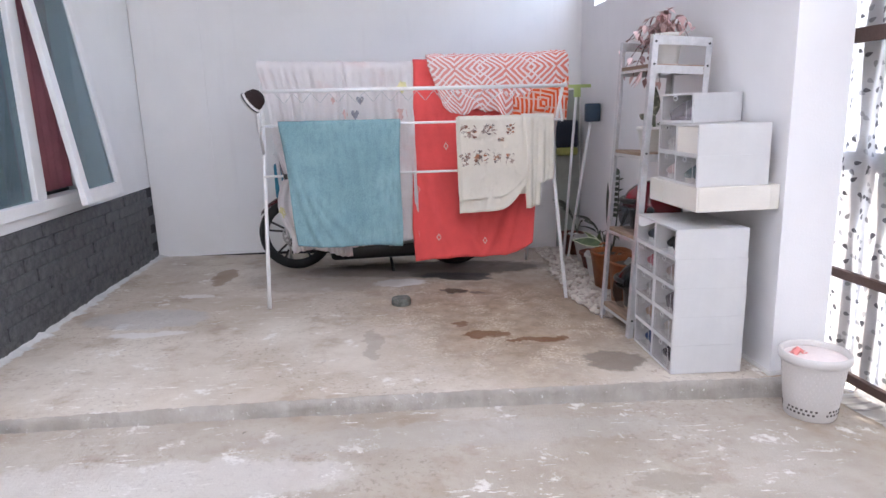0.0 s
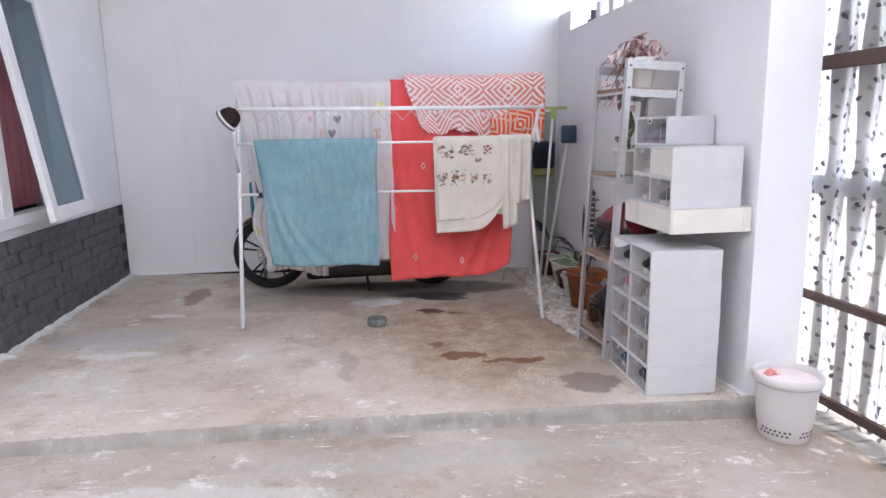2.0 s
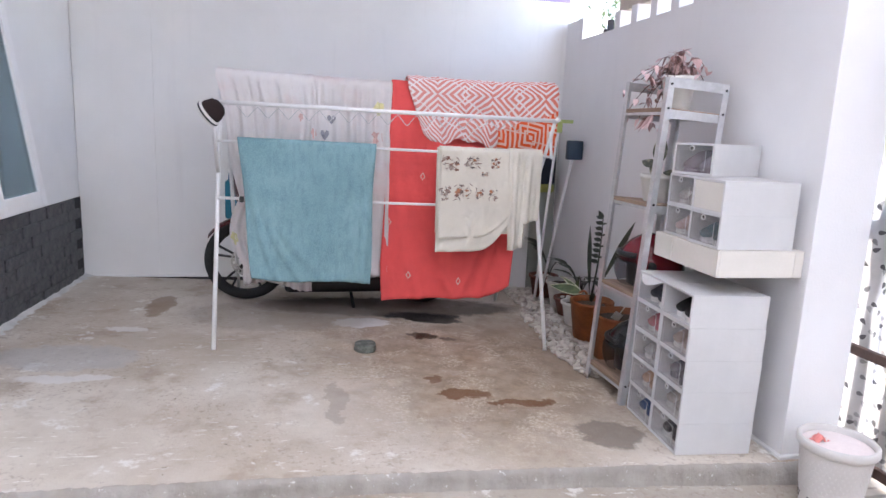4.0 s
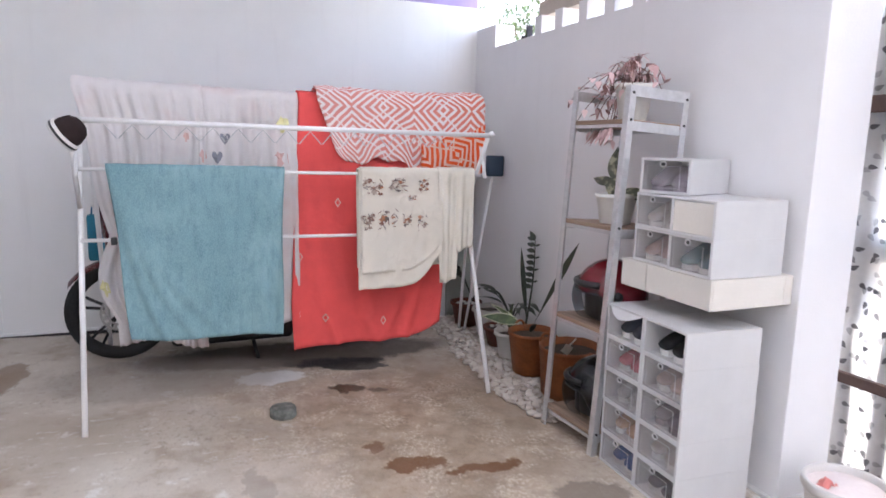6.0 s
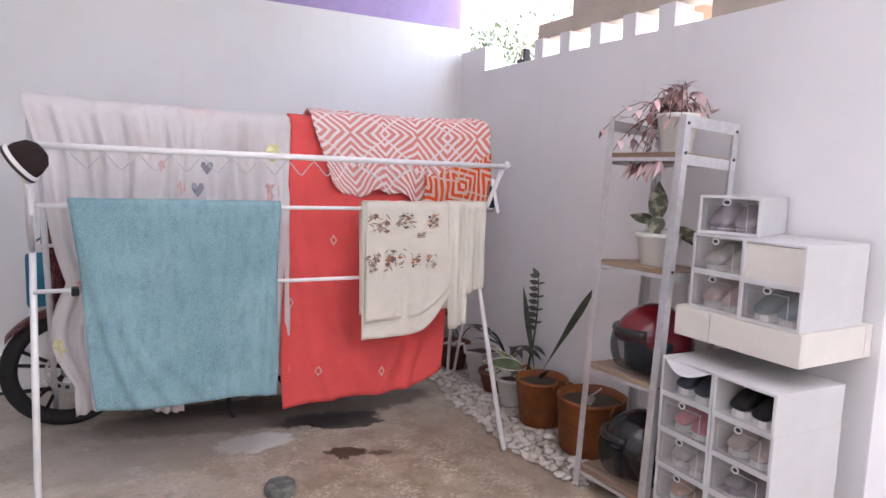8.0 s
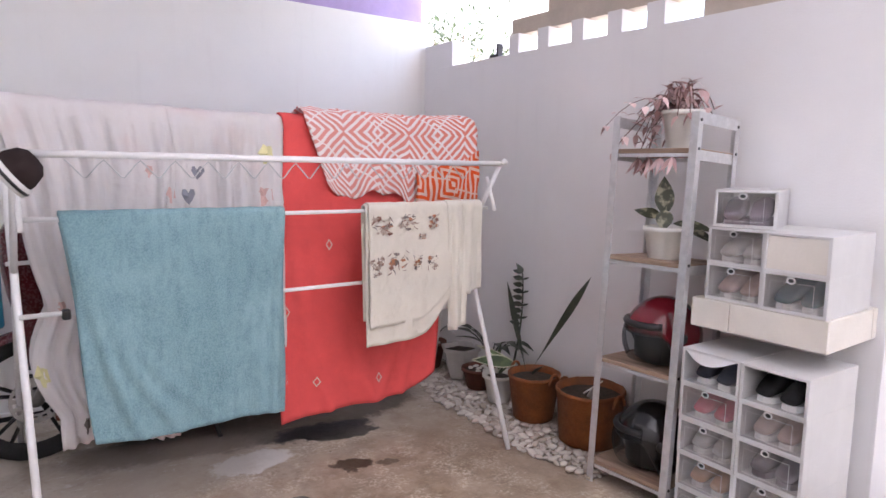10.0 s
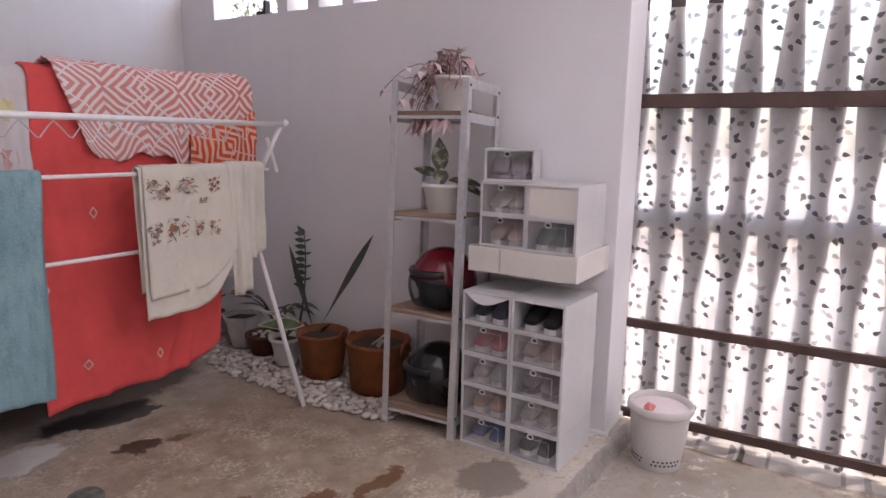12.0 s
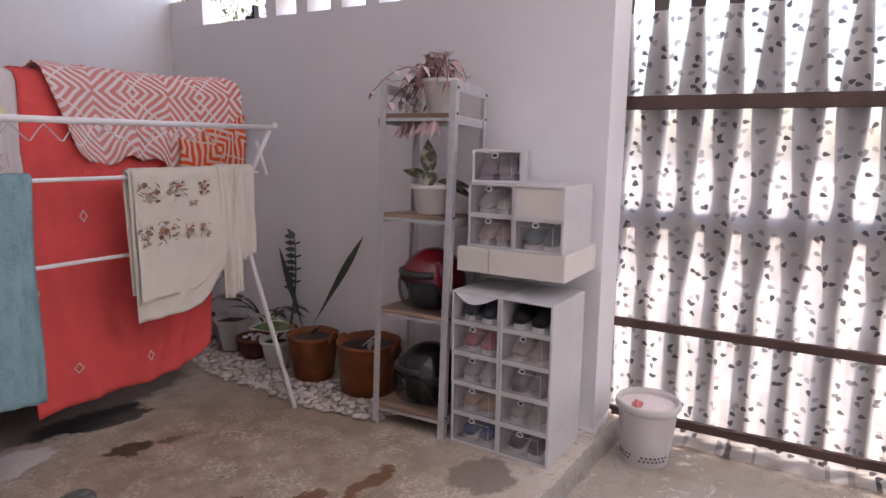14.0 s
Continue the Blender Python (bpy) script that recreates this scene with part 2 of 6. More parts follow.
def tube(bm, pts, r, sides=10, closed=False, caps=True):
    """A round tube along points; r may be a list of radii."""
    pts = [Vector(p) for p in pts]
    n = len(pts)
    rs = r if isinstance(r, (list, tuple)) else [r] * n
    rings = []
    ref = Vector((0, 0, 1))
    for i, p in enumerate(pts):
        a, b = pts[(i - 1) % n if closed else max(i - 1, 0)], pts[(i + 1) % n if closed else min(i + 1, n - 1)]
        d = (b - a).normalized()
        if abs(d.dot(ref)) > 0.95:
            ref = Vector((1, 0, 0)) if abs(d.x) < 0.9 else Vector((0, 1, 0))
        u = d.cross(ref).normalized()
        v = u.cross(d).normalized()
        ref = v
        rings.append([bm.verts.new(p + rs[i] * (math.cos(2 * math.pi * k / sides) * u + math.sin(2 * math.pi * k / sides) * v)) for k in range(sides)])
    for i in range(n if closed else n - 1):
        a, b = rings[i], rings[(i + 1) % n]
        for k in range(sides):
            bm.faces.new((a[k], a[(k + 1) % sides], b[(k + 1) % sides], b[k]))
    if caps and not closed:
        bm.faces.new(rings[0][::-1])
        bm.faces.new(rings[-1])
    return bm


def lathe(bm, profile, centre=(0, 0, 0), sides=28, sx=1.0, sy=1.0):
    """Turns (radius, height) pairs round the upright axis."""
    c = Vector(centre)
    rings = []
    for r, z in profile:
        if r < 1e-5:
            rings.append([bm.verts.new(c + Vector((0, 0, z)))])
        else:
            rings.append([bm.verts.new(c + Vector((sx * r * math.cos(2 * math.pi * k / sides), sy * r * math.sin(2 * math.pi * k / sides), z))) for k in range(sides)])
    for a, b in zip(rings, rings[1:]):
        for k in range(sides):
            k2 = (k + 1) % sides
            if len(a) == 1 and len(b) > 1:
                bm.faces.new((a[0], b[k2], b[k]))
            elif len(b) == 1 and len(a) > 1:
                bm.faces.new((a[k], a[k2], b[0]))
            elif len(a) > 1:
                bm.faces.new((a[k], a[k2], b[k2], b[k]))
    return bm


def grid(bm, nu, nv, f_):
    """A sheet of nu by nv cells at f_(u, v)."""
    vs = [[bm.verts.new(f_(i / nu, j / nv)) for i in range(nu + 1)] for j in range(nv + 1)]
    for j in range(nv):
        for i in range(nu):
            bm.faces.new((vs[j][i], vs[j][i + 1], vs[j + 1][i + 1], vs[j + 1][i]))
    return bm


def thick(ob, t):
    md = ob.modifiers.new("thickness", "SOLIDIFY")
    md.thickness, md.offset = t, 0.0
    return ob


def fl(x):
    """Height of the platform, which falls slightly towards the gate."""
    return -0.032 * x


def gr(x):
    """Height of the yard, which falls a little more steeply."""
    return -0.072 - 0.042 * x


# ---------------------------------------------------------------- structure
def lwx(y):
    """Inner face of the house wall."""
    return -1.912 - 0.028 * (5.79 - y)


def step_y(x):
    return 2.690 - 0.014 * x * x


rnd = random.Random(4)
# platform with a worn, chipped front edge
bm = B()
nx = 320
X0, X1 = -2.05, 2.02
edge = [step_y(X0 + (X1 - X0) * i / nx) for i in range(nx + 1)]
prof = ((0.0, 0.0), (-0.008, 0.003), (-0.004, 0.016), (-0.006, 0.045), (-0.014, 0.075), (-0.030, 0.30))
rows = []
for y in (6.0, 4.4, 3.4, 2.95, 2.80):
    rows.append([bm.verts.new((X0 + (X1 - X0) * i / nx, y, fl(X0 + (X1 - X0) * i / nx))) for i in range(nx + 1)])
for k, (dy, dz) in enumerate(prof[1:]):
    row = []
    for i in range(nx + 1):
        x = X0 + (X1 - X0) * i / nx
        w = 0.012 * (noise.noise(Vector((x * 3, k * 0.7, 1))) + 0.7 * noise.noise(Vector((x * 14, k * 1.3, 4))) + 0.5 * noise.noise(Vector((x * 37, k * 1.1, 6))) + 0.75 * noise.noise(Vector((x * 75, k * 2.3, 9))))
        row.append(bm.verts.new((x, edge[i] + (dy if k else dy + 0.02) + w, fl(x) - dz + (0.0 if k == 0 else 0.5 * w))))
    rows.append(row)
for a, b in zip(rows[:6], rows[1:6]):
    for i in range(nx):
        bm.faces.new((a[i], a[i + 1], b[i + 1], b[i]))
lip = [v.co.copy() for v in rows[5]]
lower = [[v.co.copy() for v in row] for row in rows[6:]]
for row in rows[6:]:
    for v in row:
        bm.verts.remove(v)
structure("floor_platform", bm, FLOOR, "worn grey-brown stained concrete platform with painted shade and a chipped edge", "floor", True)
bm = B()
rr = [[bm.verts.new(c_ - Vector((0, 0, 0.001))) for c_ in row] for row in [lip] + lower]
for a, b in zip(rr, rr[1:]):
    for i in range(nx):
        bm.faces.new((a[i], a[i + 1], b[i + 1], b[i]))
RISER = Mat("rough_cement_riser", 0.9, 0.0, 0.2)
mpr = RISER.node("ShaderNodeMapping")
mpr.inputs["Scale"].default_value = (7.0, 4.0, 5.0)
RISER.link(RISER.coord, mpr.inputs[0])
cr = RISER.mix(RISER.ramp(RISER.noise(1.0, 5.0, 0.6, mpr.outputs[0]), 0.0, 1.0, 0.25, 0.75), (0.30, 0.270, 0.240), (0.42, 0.390, 0.358))
cr = RISER.mix(RISER.ramp(RISER.noise(34.0, 6.0, 0.75), 0.0, 0.8, 0.61, 0.66), cr, (0.72, 0.70, 0.67))
RISER.color(cr).bump(RISER.noise(50.0, 5.0, 0.7), 0.7, 0.012)
structure("step_riser", bm, RISER.m, "rough chipped cement face of the step", "step", True)
# yard and open ground
bm = B()
grid(bm, 40, 40, lambda u, v: (-60 + 120 * u, -60 + 120 * v, gr(max(-3.0, min(3.0, -60 + 120 * u))) - 0.004))
structure("ground", bm, GROUND, "bare concrete ground stretching beyond the yard", "ground")
bm = B()
grid(bm, 90, 80, lambda u, v: (-2.3 + 6.2 * u, -4.0 + 7.1 * v, gr(-2.3 + 6.2 * u) + 0.006 * noise.noise(Vector((u * 9, v * 11, 0)))))
structure("yard_floor", bm, GROUND, "patchy pale concrete yard floor below the step", "floor", True)

# back wall and purple panel over it
def wx(y):
    """Inner face of the boundary wall."""
    return 1.752 + 0.027 * (y - 2.69)


def by(x):
    """Face of the back wall."""
    return 5.75 - 0.022 * (x + 1.9)


def back_strip(x0, x1, out, deep, z0, z1):
    return prism(B(), ((x0, by(x0) - out), (x1, by(x1) - out), (x1, by(x1) + deep), (x0, by(x0) + deep)), z0, z1)


def east_strip(y0, y1, out, deep, z0, z1):
    return prism(B(), ((wx(y0) - out, y0), (wx(y0) + deep, y0), (wx(y1) + deep, y1), (wx(y1) - out, y1)), z0, z1)


structure("wall_north", back_strip(-2.2, 1.90, 0, 0.16, -0.4, 2.328), WHITE, "smooth white plastered back wall", "wall")
structure("trim_panel", back_strip(-1.905, -1.365, 0.012, -0.002, 0.06, 2.328), WHITE, "slightly raised white plaster panel on the back wall", "trim")
structure("baseboard", back_strip(-1.90, -0.2, 0.024, -0.003, 0.052, 0.068), TRIM, "thin white skirting bead along the back wall", "baseboard")
# solid dark strip: the gap's shade put into its colour
structure("shadow_gap", back_strip(-1.90, -0.2, 0.020, -0.003, 0.0, 0.050), simple("gap_shade_paint", (0.03, 0.03, 0.032), 0.9), "dark strip painted as the shaded gap below the skirting", "trim")
structure("wall_upper_1", back_strip(-2.2, 0.33, -0.14, 0.20, 2.31, 2.92), PURPLE, "purple painted panel above the back wall", "wall")
structure("wall_upper_2", back_strip(0.42, 1.90, -0.14, 0.20, 2.31, 2.92), PURPLE, "purple painted panel above the back wall", "wall")
structure("trim_post", back_strip(0.335, 0.415, -0.135, 0.21, 2.329, 2.92), TRIM, "white post between purple panels", "trim")

# boundary wall, its corner block, piers and beam
structure("wall_east", east_strip(2.70, by(1.83) - 0.001, 0, 0.16, -0.4, 2.004), LILAC, "pale grey plastered boundary wall ending beside the gate", "wall")
structure("wall_corner", east_strip(5.345, by(1.83) - 0.002, -0.001, 0.15, 2.005, 2.165), LILAC, "low plastered block on the wall corner", "wall")
for y0, y1 in ((4.706, 4.787), (4.461, 4.546), (4.209, 4.289), (3.957, 4.046), (3.712, 3.81)):
    structure("pier", east_strip(y0, y1, -0.006, 0.13, 2.002, 2.118), LILAC, "short plastered pier on the boundary wall", "pier")
structure("beam", east_strip(2.72, 4.80, -0.04, 0.15, 2.119, 2.21), BEIGE, "beige beam carried by the wall piers", "beam")
structure("wall_infill", east_strip(2.72, 3.515, -0.012, 0.14, 2.005, 2.118), BEIGE, "beige infill above the boundary wall", "wall")
bm = box(B(), 1.82, 1.86, 4.895, 4.965, 2.004, 2.025)
box(bm, 1.82, 1.86, 4.89, 4.907, 2.004, 2.085)
structure("bracket", bm, simple("dark_steel", (0.05, 0.045, 0.05), 0.5, 0.5), "small dark steel bracket on the wall top", "bracket")
# thickened wall end beside the gate, with a rough foot
structure("column", box(B(), 1.7505, 2.02, 2.697, 2.712, -0.4, 2.92, 0.002), LILAC, "pale plastered wall end beside the gate", "column")
structure("wall_end", box(B(), 1.915, 2.02, 2.7125, 2.95, -0.4, 2.92), LILAC, "plastered wall end beside the gate", "wall")
structure("gate_post", box(B(), 2.025, 2.23, 2.955, 3.10, -0.4, 2.13, 0.004), LILAC, "narrow plastered post that the gate meets", "post")
bm = box(B(), 1.732, 2.04, 2.683, 2.97, -0.10, -0.044, 0.008)
bmesh.ops.subdivide_edges(bm, edges=bm.edges, cuts=3, use_grid_fill=True)
for v in bm.verts:
    v.co += 0.010 * Vector((noise.noise(v.co * 9), noise.noise(v.co * 9 + Vector((3, 0, 0))), 0.4 * noise.noise(v.co * 8)))
structure("trim_foot", bm, MORTAR, "rough cracked mortar foot round the wall end", "trim", True)
structure("trim_bead", east_strip(2.97, 5.6, 0.016, -0.004, -0.09, -0.035), MORTAR, "rough white bead along the wall foot", "trim")

# house wall with its window opening
WZ0, WZ1, WY0, WY1 = 0.78, 2.15, 3.08, 4.64


def wall_strip(y0, y1, z0, z1):
    bm_ = B()
    prism(bm_, ((lwx(y0), y0), (lwx(y1), y1), (lwx(y1) - 0.14, y1), (lwx(y0) - 0.14, y0)), z0, z1)
    return bm_


for k, (y0, y1, z0, z1) in enumerate(((-4.0, 5.80, -0.4, WZ0), (-4.0, 5.80, WZ1, 3.0), (-4.0, WY0, WZ0, WZ1), (WY1, 5.80, WZ0, WZ1))):
    structure("wall_west_%d" % (k + 1), wall_strip(y0, y1, z0, z1), WHITE, "white painted house wall with a window opening", "wall")
# room added behind the window, its dimness put into the wall colour
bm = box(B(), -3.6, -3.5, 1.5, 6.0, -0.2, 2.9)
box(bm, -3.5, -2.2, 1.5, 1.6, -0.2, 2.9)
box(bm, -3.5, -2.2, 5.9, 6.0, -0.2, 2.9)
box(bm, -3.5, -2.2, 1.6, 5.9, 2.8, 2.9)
structure("wall_inner", bm, simple("painted_dim_room", (0.25, 0.27, 0.28), 0.8), "added room behind the window, painted dark to look dim", "wall")

# unseen roof sheets, added to shape daylight: clear milky over yard, duller over platform
def roof_sheet(name, let, pale):
    m_ = Mat(name, 0.5)
    c_ = m_.mix(m_.ramp(m_.noise(2.0), 0.0, 1.0), tuple(pale * v for v in (0.78, 0.77, 0.79)), tuple(pale * v for v in (0.86, 0.86, 0.87)))
    m_.color(c_)
    t_ = m_.node("ShaderNodeBsdfTranslucent")
    m_.link(c_, t_.inputs[0])
    x_ = m_.node("ShaderNodeMixShader")
    x_.inputs[0].default_value = let
    m_.link(m_.b.outputs[0], x_.inputs[1])
    m_.link(t_.outputs[0], x_.inputs[2])
    m_.link(x_.outputs[0], m_.t.nodes["Material Output"].inputs[0])
    return m_.m


ROOF, DULLROOF = roof_sheet("milky_roof_sheet", 0.29, 1.0), roof_sheet("dull_roof_sheet", 0.07, 0.65)
structure("ceiling", grid(B(), 2, 2, lambda u, v: (-2.3 + 4.371 * u, -4.1 + 6.602 * v, 2.93)), ROOF, "unseen milky translucent roof sheet added to soften light over the yard", "ceiling")
structure("ceiling_platform", grid(B(), 2, 2, lambda u, v: (-2.3 + 4.371 * u, 2.5 + 3.6 * v, 2.934)), DULLROOF, "unseen dull roof sheet added to dim the laundry platform", "ceiling")
# unseen fascia, eave and overhang, added to keep direct sun out
structure("ceiling_fascia", grid(B(), 2, 2, lambda u, v: (2.065, -4.1 + 7.05 * u, 2.14 + 0.795 * v)), ROOF, "unseen milky roof sheet added above the gate to stop sun", "ceiling")
structure("ceiling_eave", box(B(), 2.058, 2.60, -4.1, 2.93, 2.13, 2.158), simple("eave_sheet", (0.6, 0.6, 0.6), 0.6), "unseen narrow eave added to shade the gate top", "ceiling")
structure("ceiling_overhang", box(B(), 2.058, 2.20, 2.5, 6.1, 2.936, 2.95), DULLROOF, "roof sheet overhanging the boundary wall", "ceiling")
# boards over the beam and unseen yard walls, added to block stray sun
structure("wall_upper_east", east_strip(2.951, 4.56, -0.10, 0.15, 2.211, 2.92), BEIGE, "beige boards added above the wall beam to block sun", "wall")
structure("wall_south", box(B(), -2.3, 2.25, -4.12, -4.0, -0.5, 2.92), WHITE, "white yard wall", "wall")
structure("wall_gate_side", box(B(), 2.10, 2.25, -4.0, -2.62, -0.5, 2.12), WHITE, "unseen white wall added beside the gate", "wall")

# ---------------------------------------------------------------- gate with patterned plastic sheet
GX = 2.10
RUST = simple("rust_brown_steel", (0.085, 0.050, 0.042), 0.65, 0.2)
SLATM = simple("grey_brown_gate_board", (0.085, 0.066, 0.060), 0.7)
gate = thing("gate", "steel gate with upright boards behind brown rails", "gate", kind="structure")
for z0, z1, dx in ((1.455, 1.52, 0.0), (0.378, 0.422, 0.004), (-0.10, -0.055, 0.0)):
    part("rail", box(B(), GX - 0.005 + dx, GX + 0.022 + dx, -2.6, 2.945, z0, z1, 0.004), RUST, gate, "rust-brown steel rail")
part("rail", box(B(), GX + 0.100, GX + 0.130, -2.6, 2.945, 0.875, 0.965, 0.004), SLATM, gate, "beige rear rail")
me = None
for k in range(33):
    y = 2.762 - 0.1635 * k
    if me is None:
        b_ = B()
        # board width varies with height: the sheet's contact shade put into the outline
        pr = tuple((-(0.045 + 0.016 * math.exp(-((z - 0.86) / 0.13) ** 2) + 0.018 * math.exp(-((z - 1.46) / 0.20) ** 2) - 0.012 * math.exp(-((z - 1.06) / 0.10) ** 2) - 0.008 * math.exp(-((z - 0.62) / 0.10) ** 2) - 0.014 * math.exp(-((z - 1.90) / 0.12) ** 2)), z) for z in [-0.14 + 0.056 * i for i in range(41)])
        lo = [[b_.verts.new((dx, s * h, z)) for h, z in pr for s in (1,)] for dx in (0, 0.02)]
        ro = [[b_.verts.new((dx, -h, z)) for h, z in pr] for dx in (0, 0.02)]
        n = len(pr)
        for i in range(n - 1):
            b_.faces.new((lo[0][i], lo[0][i + 1], ro[0][i + 1], ro[0][i]))
            b_.faces.new((lo[1][i], ro[1][i], ro[1][i + 1], lo[1][i + 1]))
            b_.faces.new((lo[0][i], lo[1][i], lo[1][i + 1], lo[0][i + 1]))
            b_.faces.new((ro[0][i], ro[0][i + 1], ro[1][i + 1], ro[1][i]))
        me = mesh_of("board", b_, SLATM)
    ob = new("board", me)
    ob.location = (GX + 0.074, y, 0.0)
    ob.parent = gate
# translucent sheet printed with small leaves
SHEET = Mat("leaf_print_plastic", 0.45)
uv = SHEET.node("ShaderNodeSeparateXYZ")
SHEET.link(SHEET.coord, uv.inputs[0])
mask = None
for (cs, seed, rot) in ((0.080, 0.0, 0.6), (0.100, 3.7, -0.7), (0.130, 8.3, 0.1)):
    comb = SHEET.node("ShaderNodeCombineXYZ")
    SHEET.link(SHEET.math("ADD", uv.outputs[1], seed), comb.inputs[0])
    SHEET.link(SHEET.math("ADD", uv.outputs[2], seed * 0.37), comb.inputs[1])
    vor = SHEET.node("ShaderNodeTexVoronoi", Scale=1.0 / cs, Randomness=0.75)
    vor.voronoi_dimensions = "2D"
    SHEET.link(comb.outputs[0], vor.inputs["Vector"])
    loc = SHEET.node("ShaderNodeVectorMath")
    loc.operation = "SUBTRACT"
    SHEET.link(comb.outputs[0], loc.inputs[0])
    SHEET.link(vor.outputs["Position"], loc.inputs[1])
    rotn = SHEET.node("ShaderNodeVectorRotate")
    rotn.rotation_type = "Z_AXIS"
    wh = SHEET.node("ShaderNodeSeparateColor")
    SHEET.link(vor.outputs["Color"], wh.inputs[0])
    SHEET.link(SHEET.math("MULTIPLY_ADD", wh.outputs[0], 2.2, rot), rotn.inputs["Angle"])
    SHEET.link(loc.outputs[0], rotn.inputs[0])
    ls = SHEET.node("ShaderNodeSeparateXYZ")
    SHEET.link(rotn.outputs[0], ls.inputs[0])
    # a drop shape: narrow towards one end
    lx, ly = ls.outputs[0], ls.outputs[1]
    width = SHEET.math("MULTIPLY_ADD", ly, 0.36, 0.0092)
    a = SHEET.math("DIVIDE", lx, SHEET.math("MAXIMUM", width, 0.002))
    b2 = SHEET.math("DIVIDE", ly, 0.0165)
    rr = SHEET.math("ADD", SHEET.math("MULTIPLY", a, a), SHEET.math("MULTIPLY", b2, b2))
    k = SHEET.ramp(rr, 1.0, 0.0, 0.75, 1.15)
    k = SHEET.math("MULTIPLY", k, SHEET.ramp(wh.outputs[1], 0.55, 1.0, 0.2, 0.8))
    mask = k if mask is None else SHEET.math("MAXIMUM", mask, k)
col = SHEET.mix(mask, SHEET.mix(SHEET.ramp(SHEET.noise(5.0), 0.0, 1.0), (0.62, 0.605, 0.595), (0.74, 0.725, 0.715)), (0.10, 0.095, 0.10))
SHEET.color(col)
tr = SHEET.node("ShaderNodeBsdfTranslucent")
SHEET.link(col, tr.inputs[0])
mx = SHEET.node("ShaderNodeMixShader")
mx.inputs[0].default_value = 0.6
SHEET.link(SHEET.b.outputs[0], mx.inputs[1])
SHEET.link(tr.outputs[0], mx.inputs[2])
clear = SHEET.node("ShaderNodeBsdfTransparent")
clear.inputs[0].default_value = (0.95, 0.95, 0.95, 1)
mx2 = SHEET.node("ShaderNodeMixShader")
SHEET.link(SHEET.math("MULTIPLY", SHEET.math("SUBTRACT", 1.0, mask), SHEET.ramp(SHEET.noise(3.0), 0.18, 0.30)), mx2.inputs[0])
SHEET.link(mx.outputs[0], mx2.inputs[1])
SHEET.link(clear.outputs[0], mx2.inputs[2])
SHEET.link(mx2.outputs[0], SHEET.t.nodes["Material Output"].inputs[0])
SHEET = SHEET.m


def sheet_at(u, v):
    y = 2.94 - 5.44 * u
    z = -0.12 + 2.03 * v
    return (GX + 0.045 + 0.012 * math.sin(2 * math.pi * (2.762 - y) / 0.1635 + 0.5 * math.sin(z * 4)) + 0.01 * noise.noise(Vector((y * 2, z * 2.5, 0))), y,
            z + 0.02 * noise.noise(Vector((y * 1.5, 0, v * 3))))


cover = part("cover_sheet", grid(B(), 280, 26, sheet_at), SHEET, gate, "translucent white plastic sheet printed with small grey leaves", True)
# tail of the sheet lying on the ground
tail = thing("plastic_sheet", "crumpled tail of leaf-printed white plastic sheet on the ground", "plastic sheet")


def tail_at(u, v):
    """Hangs below the bottom rail, then creeps out over the ground."""
    y = 2.60 - 4.6 * u
    n_ = noise.noise(Vector((u * 40, v * 3, 1)))
    if v < 0.5:
        return (GX + 0.028 - 0.02 * v + 0.006 * n_, y, -0.085 + (gr(GX) + 0.012 + 0.085) * 2 * v)
    w = 2 * v - 1
    return (GX + 0.018 - (0.13 + 0.03 * noise.noise(Vector((u * 25, 3, 0)))) * w, y, gr(GX - 0.13 * w) + 0.014 + 0.008 * n_)


part("sheet", grid(B(), 140, 10, tail_at), SHEET, tail, "", True)

# ---------------------------------------------------------------- drying rack
AY, AZ = 4.60, 1.49
XL, XR = -0.753, 1.187
rack = thing("drying_rack", "white folding metal drying rack standing on the concrete floor", "drying rack", pose(0, 0, 0))


def rpart(name, pts, r, m=TUBE, label=""):
    return part(name, tube(B(), pts, r, 10), m, rack, label, True)


def shift(x):
    return 0.045 - 0.012 * (x - XL)


for x in (XL, XR):
    rpart("leg", ((x, 4.058, fl(x)), (x, AY + 0.02, AZ + 0.03)), 0.0125)
    rpart("leg", ((x + 0.025, 5.22, fl(x)), (x + 0.025, AY - 0.01, AZ + 0.03)), 0.0125)
    rpart("wing_arm", ((x, 4.155, 1.36), (x, 4.40, 0.98)), 0.011, TUBE, "folding arm")
    rpart("wing_strut", ((x + 0.012, 4.268, 1.288), (x + 0.012, 4.208, 1.127)), 0.009)
    part("cap", tube(B(), ((x - 0.0, 4.148, 1.352), (x + (0.02 if x > 0 else -0.02), 4.146, 1.366)), 0.015, 10), TUBE, rack, "", True)
rpart("front_rail", ((XL - 0.02, 4.155, 1.366), (XR, 4.155, 1.352)), 0.0125)
rpart("wing_bar", ((XL, 4.285, 1.158), (XR + 0.03, 4.285, 1.136)), 0.0085)
rpart("lower_bar", ((XL, 4.345, 0.835), (XR, 4.345, 0.81)), 0.0085)
rpart("top_rail", ((XL - 0.02, AY, AZ + 0.02), (XR + 0.13, AY, AZ)), 0.0125)
rpart("back_bar", ((XL, 4.83, 0.95), (XR, 4.83, 0.93)), 0.0085)
rpart("foot_brace", ((XL + 0.025, 5.05, 0.45), (XR + 0.025, 5.05, 0.42)), 0.0085)
# zigzag hanging wire under the front rail
pts = []
nz = 15
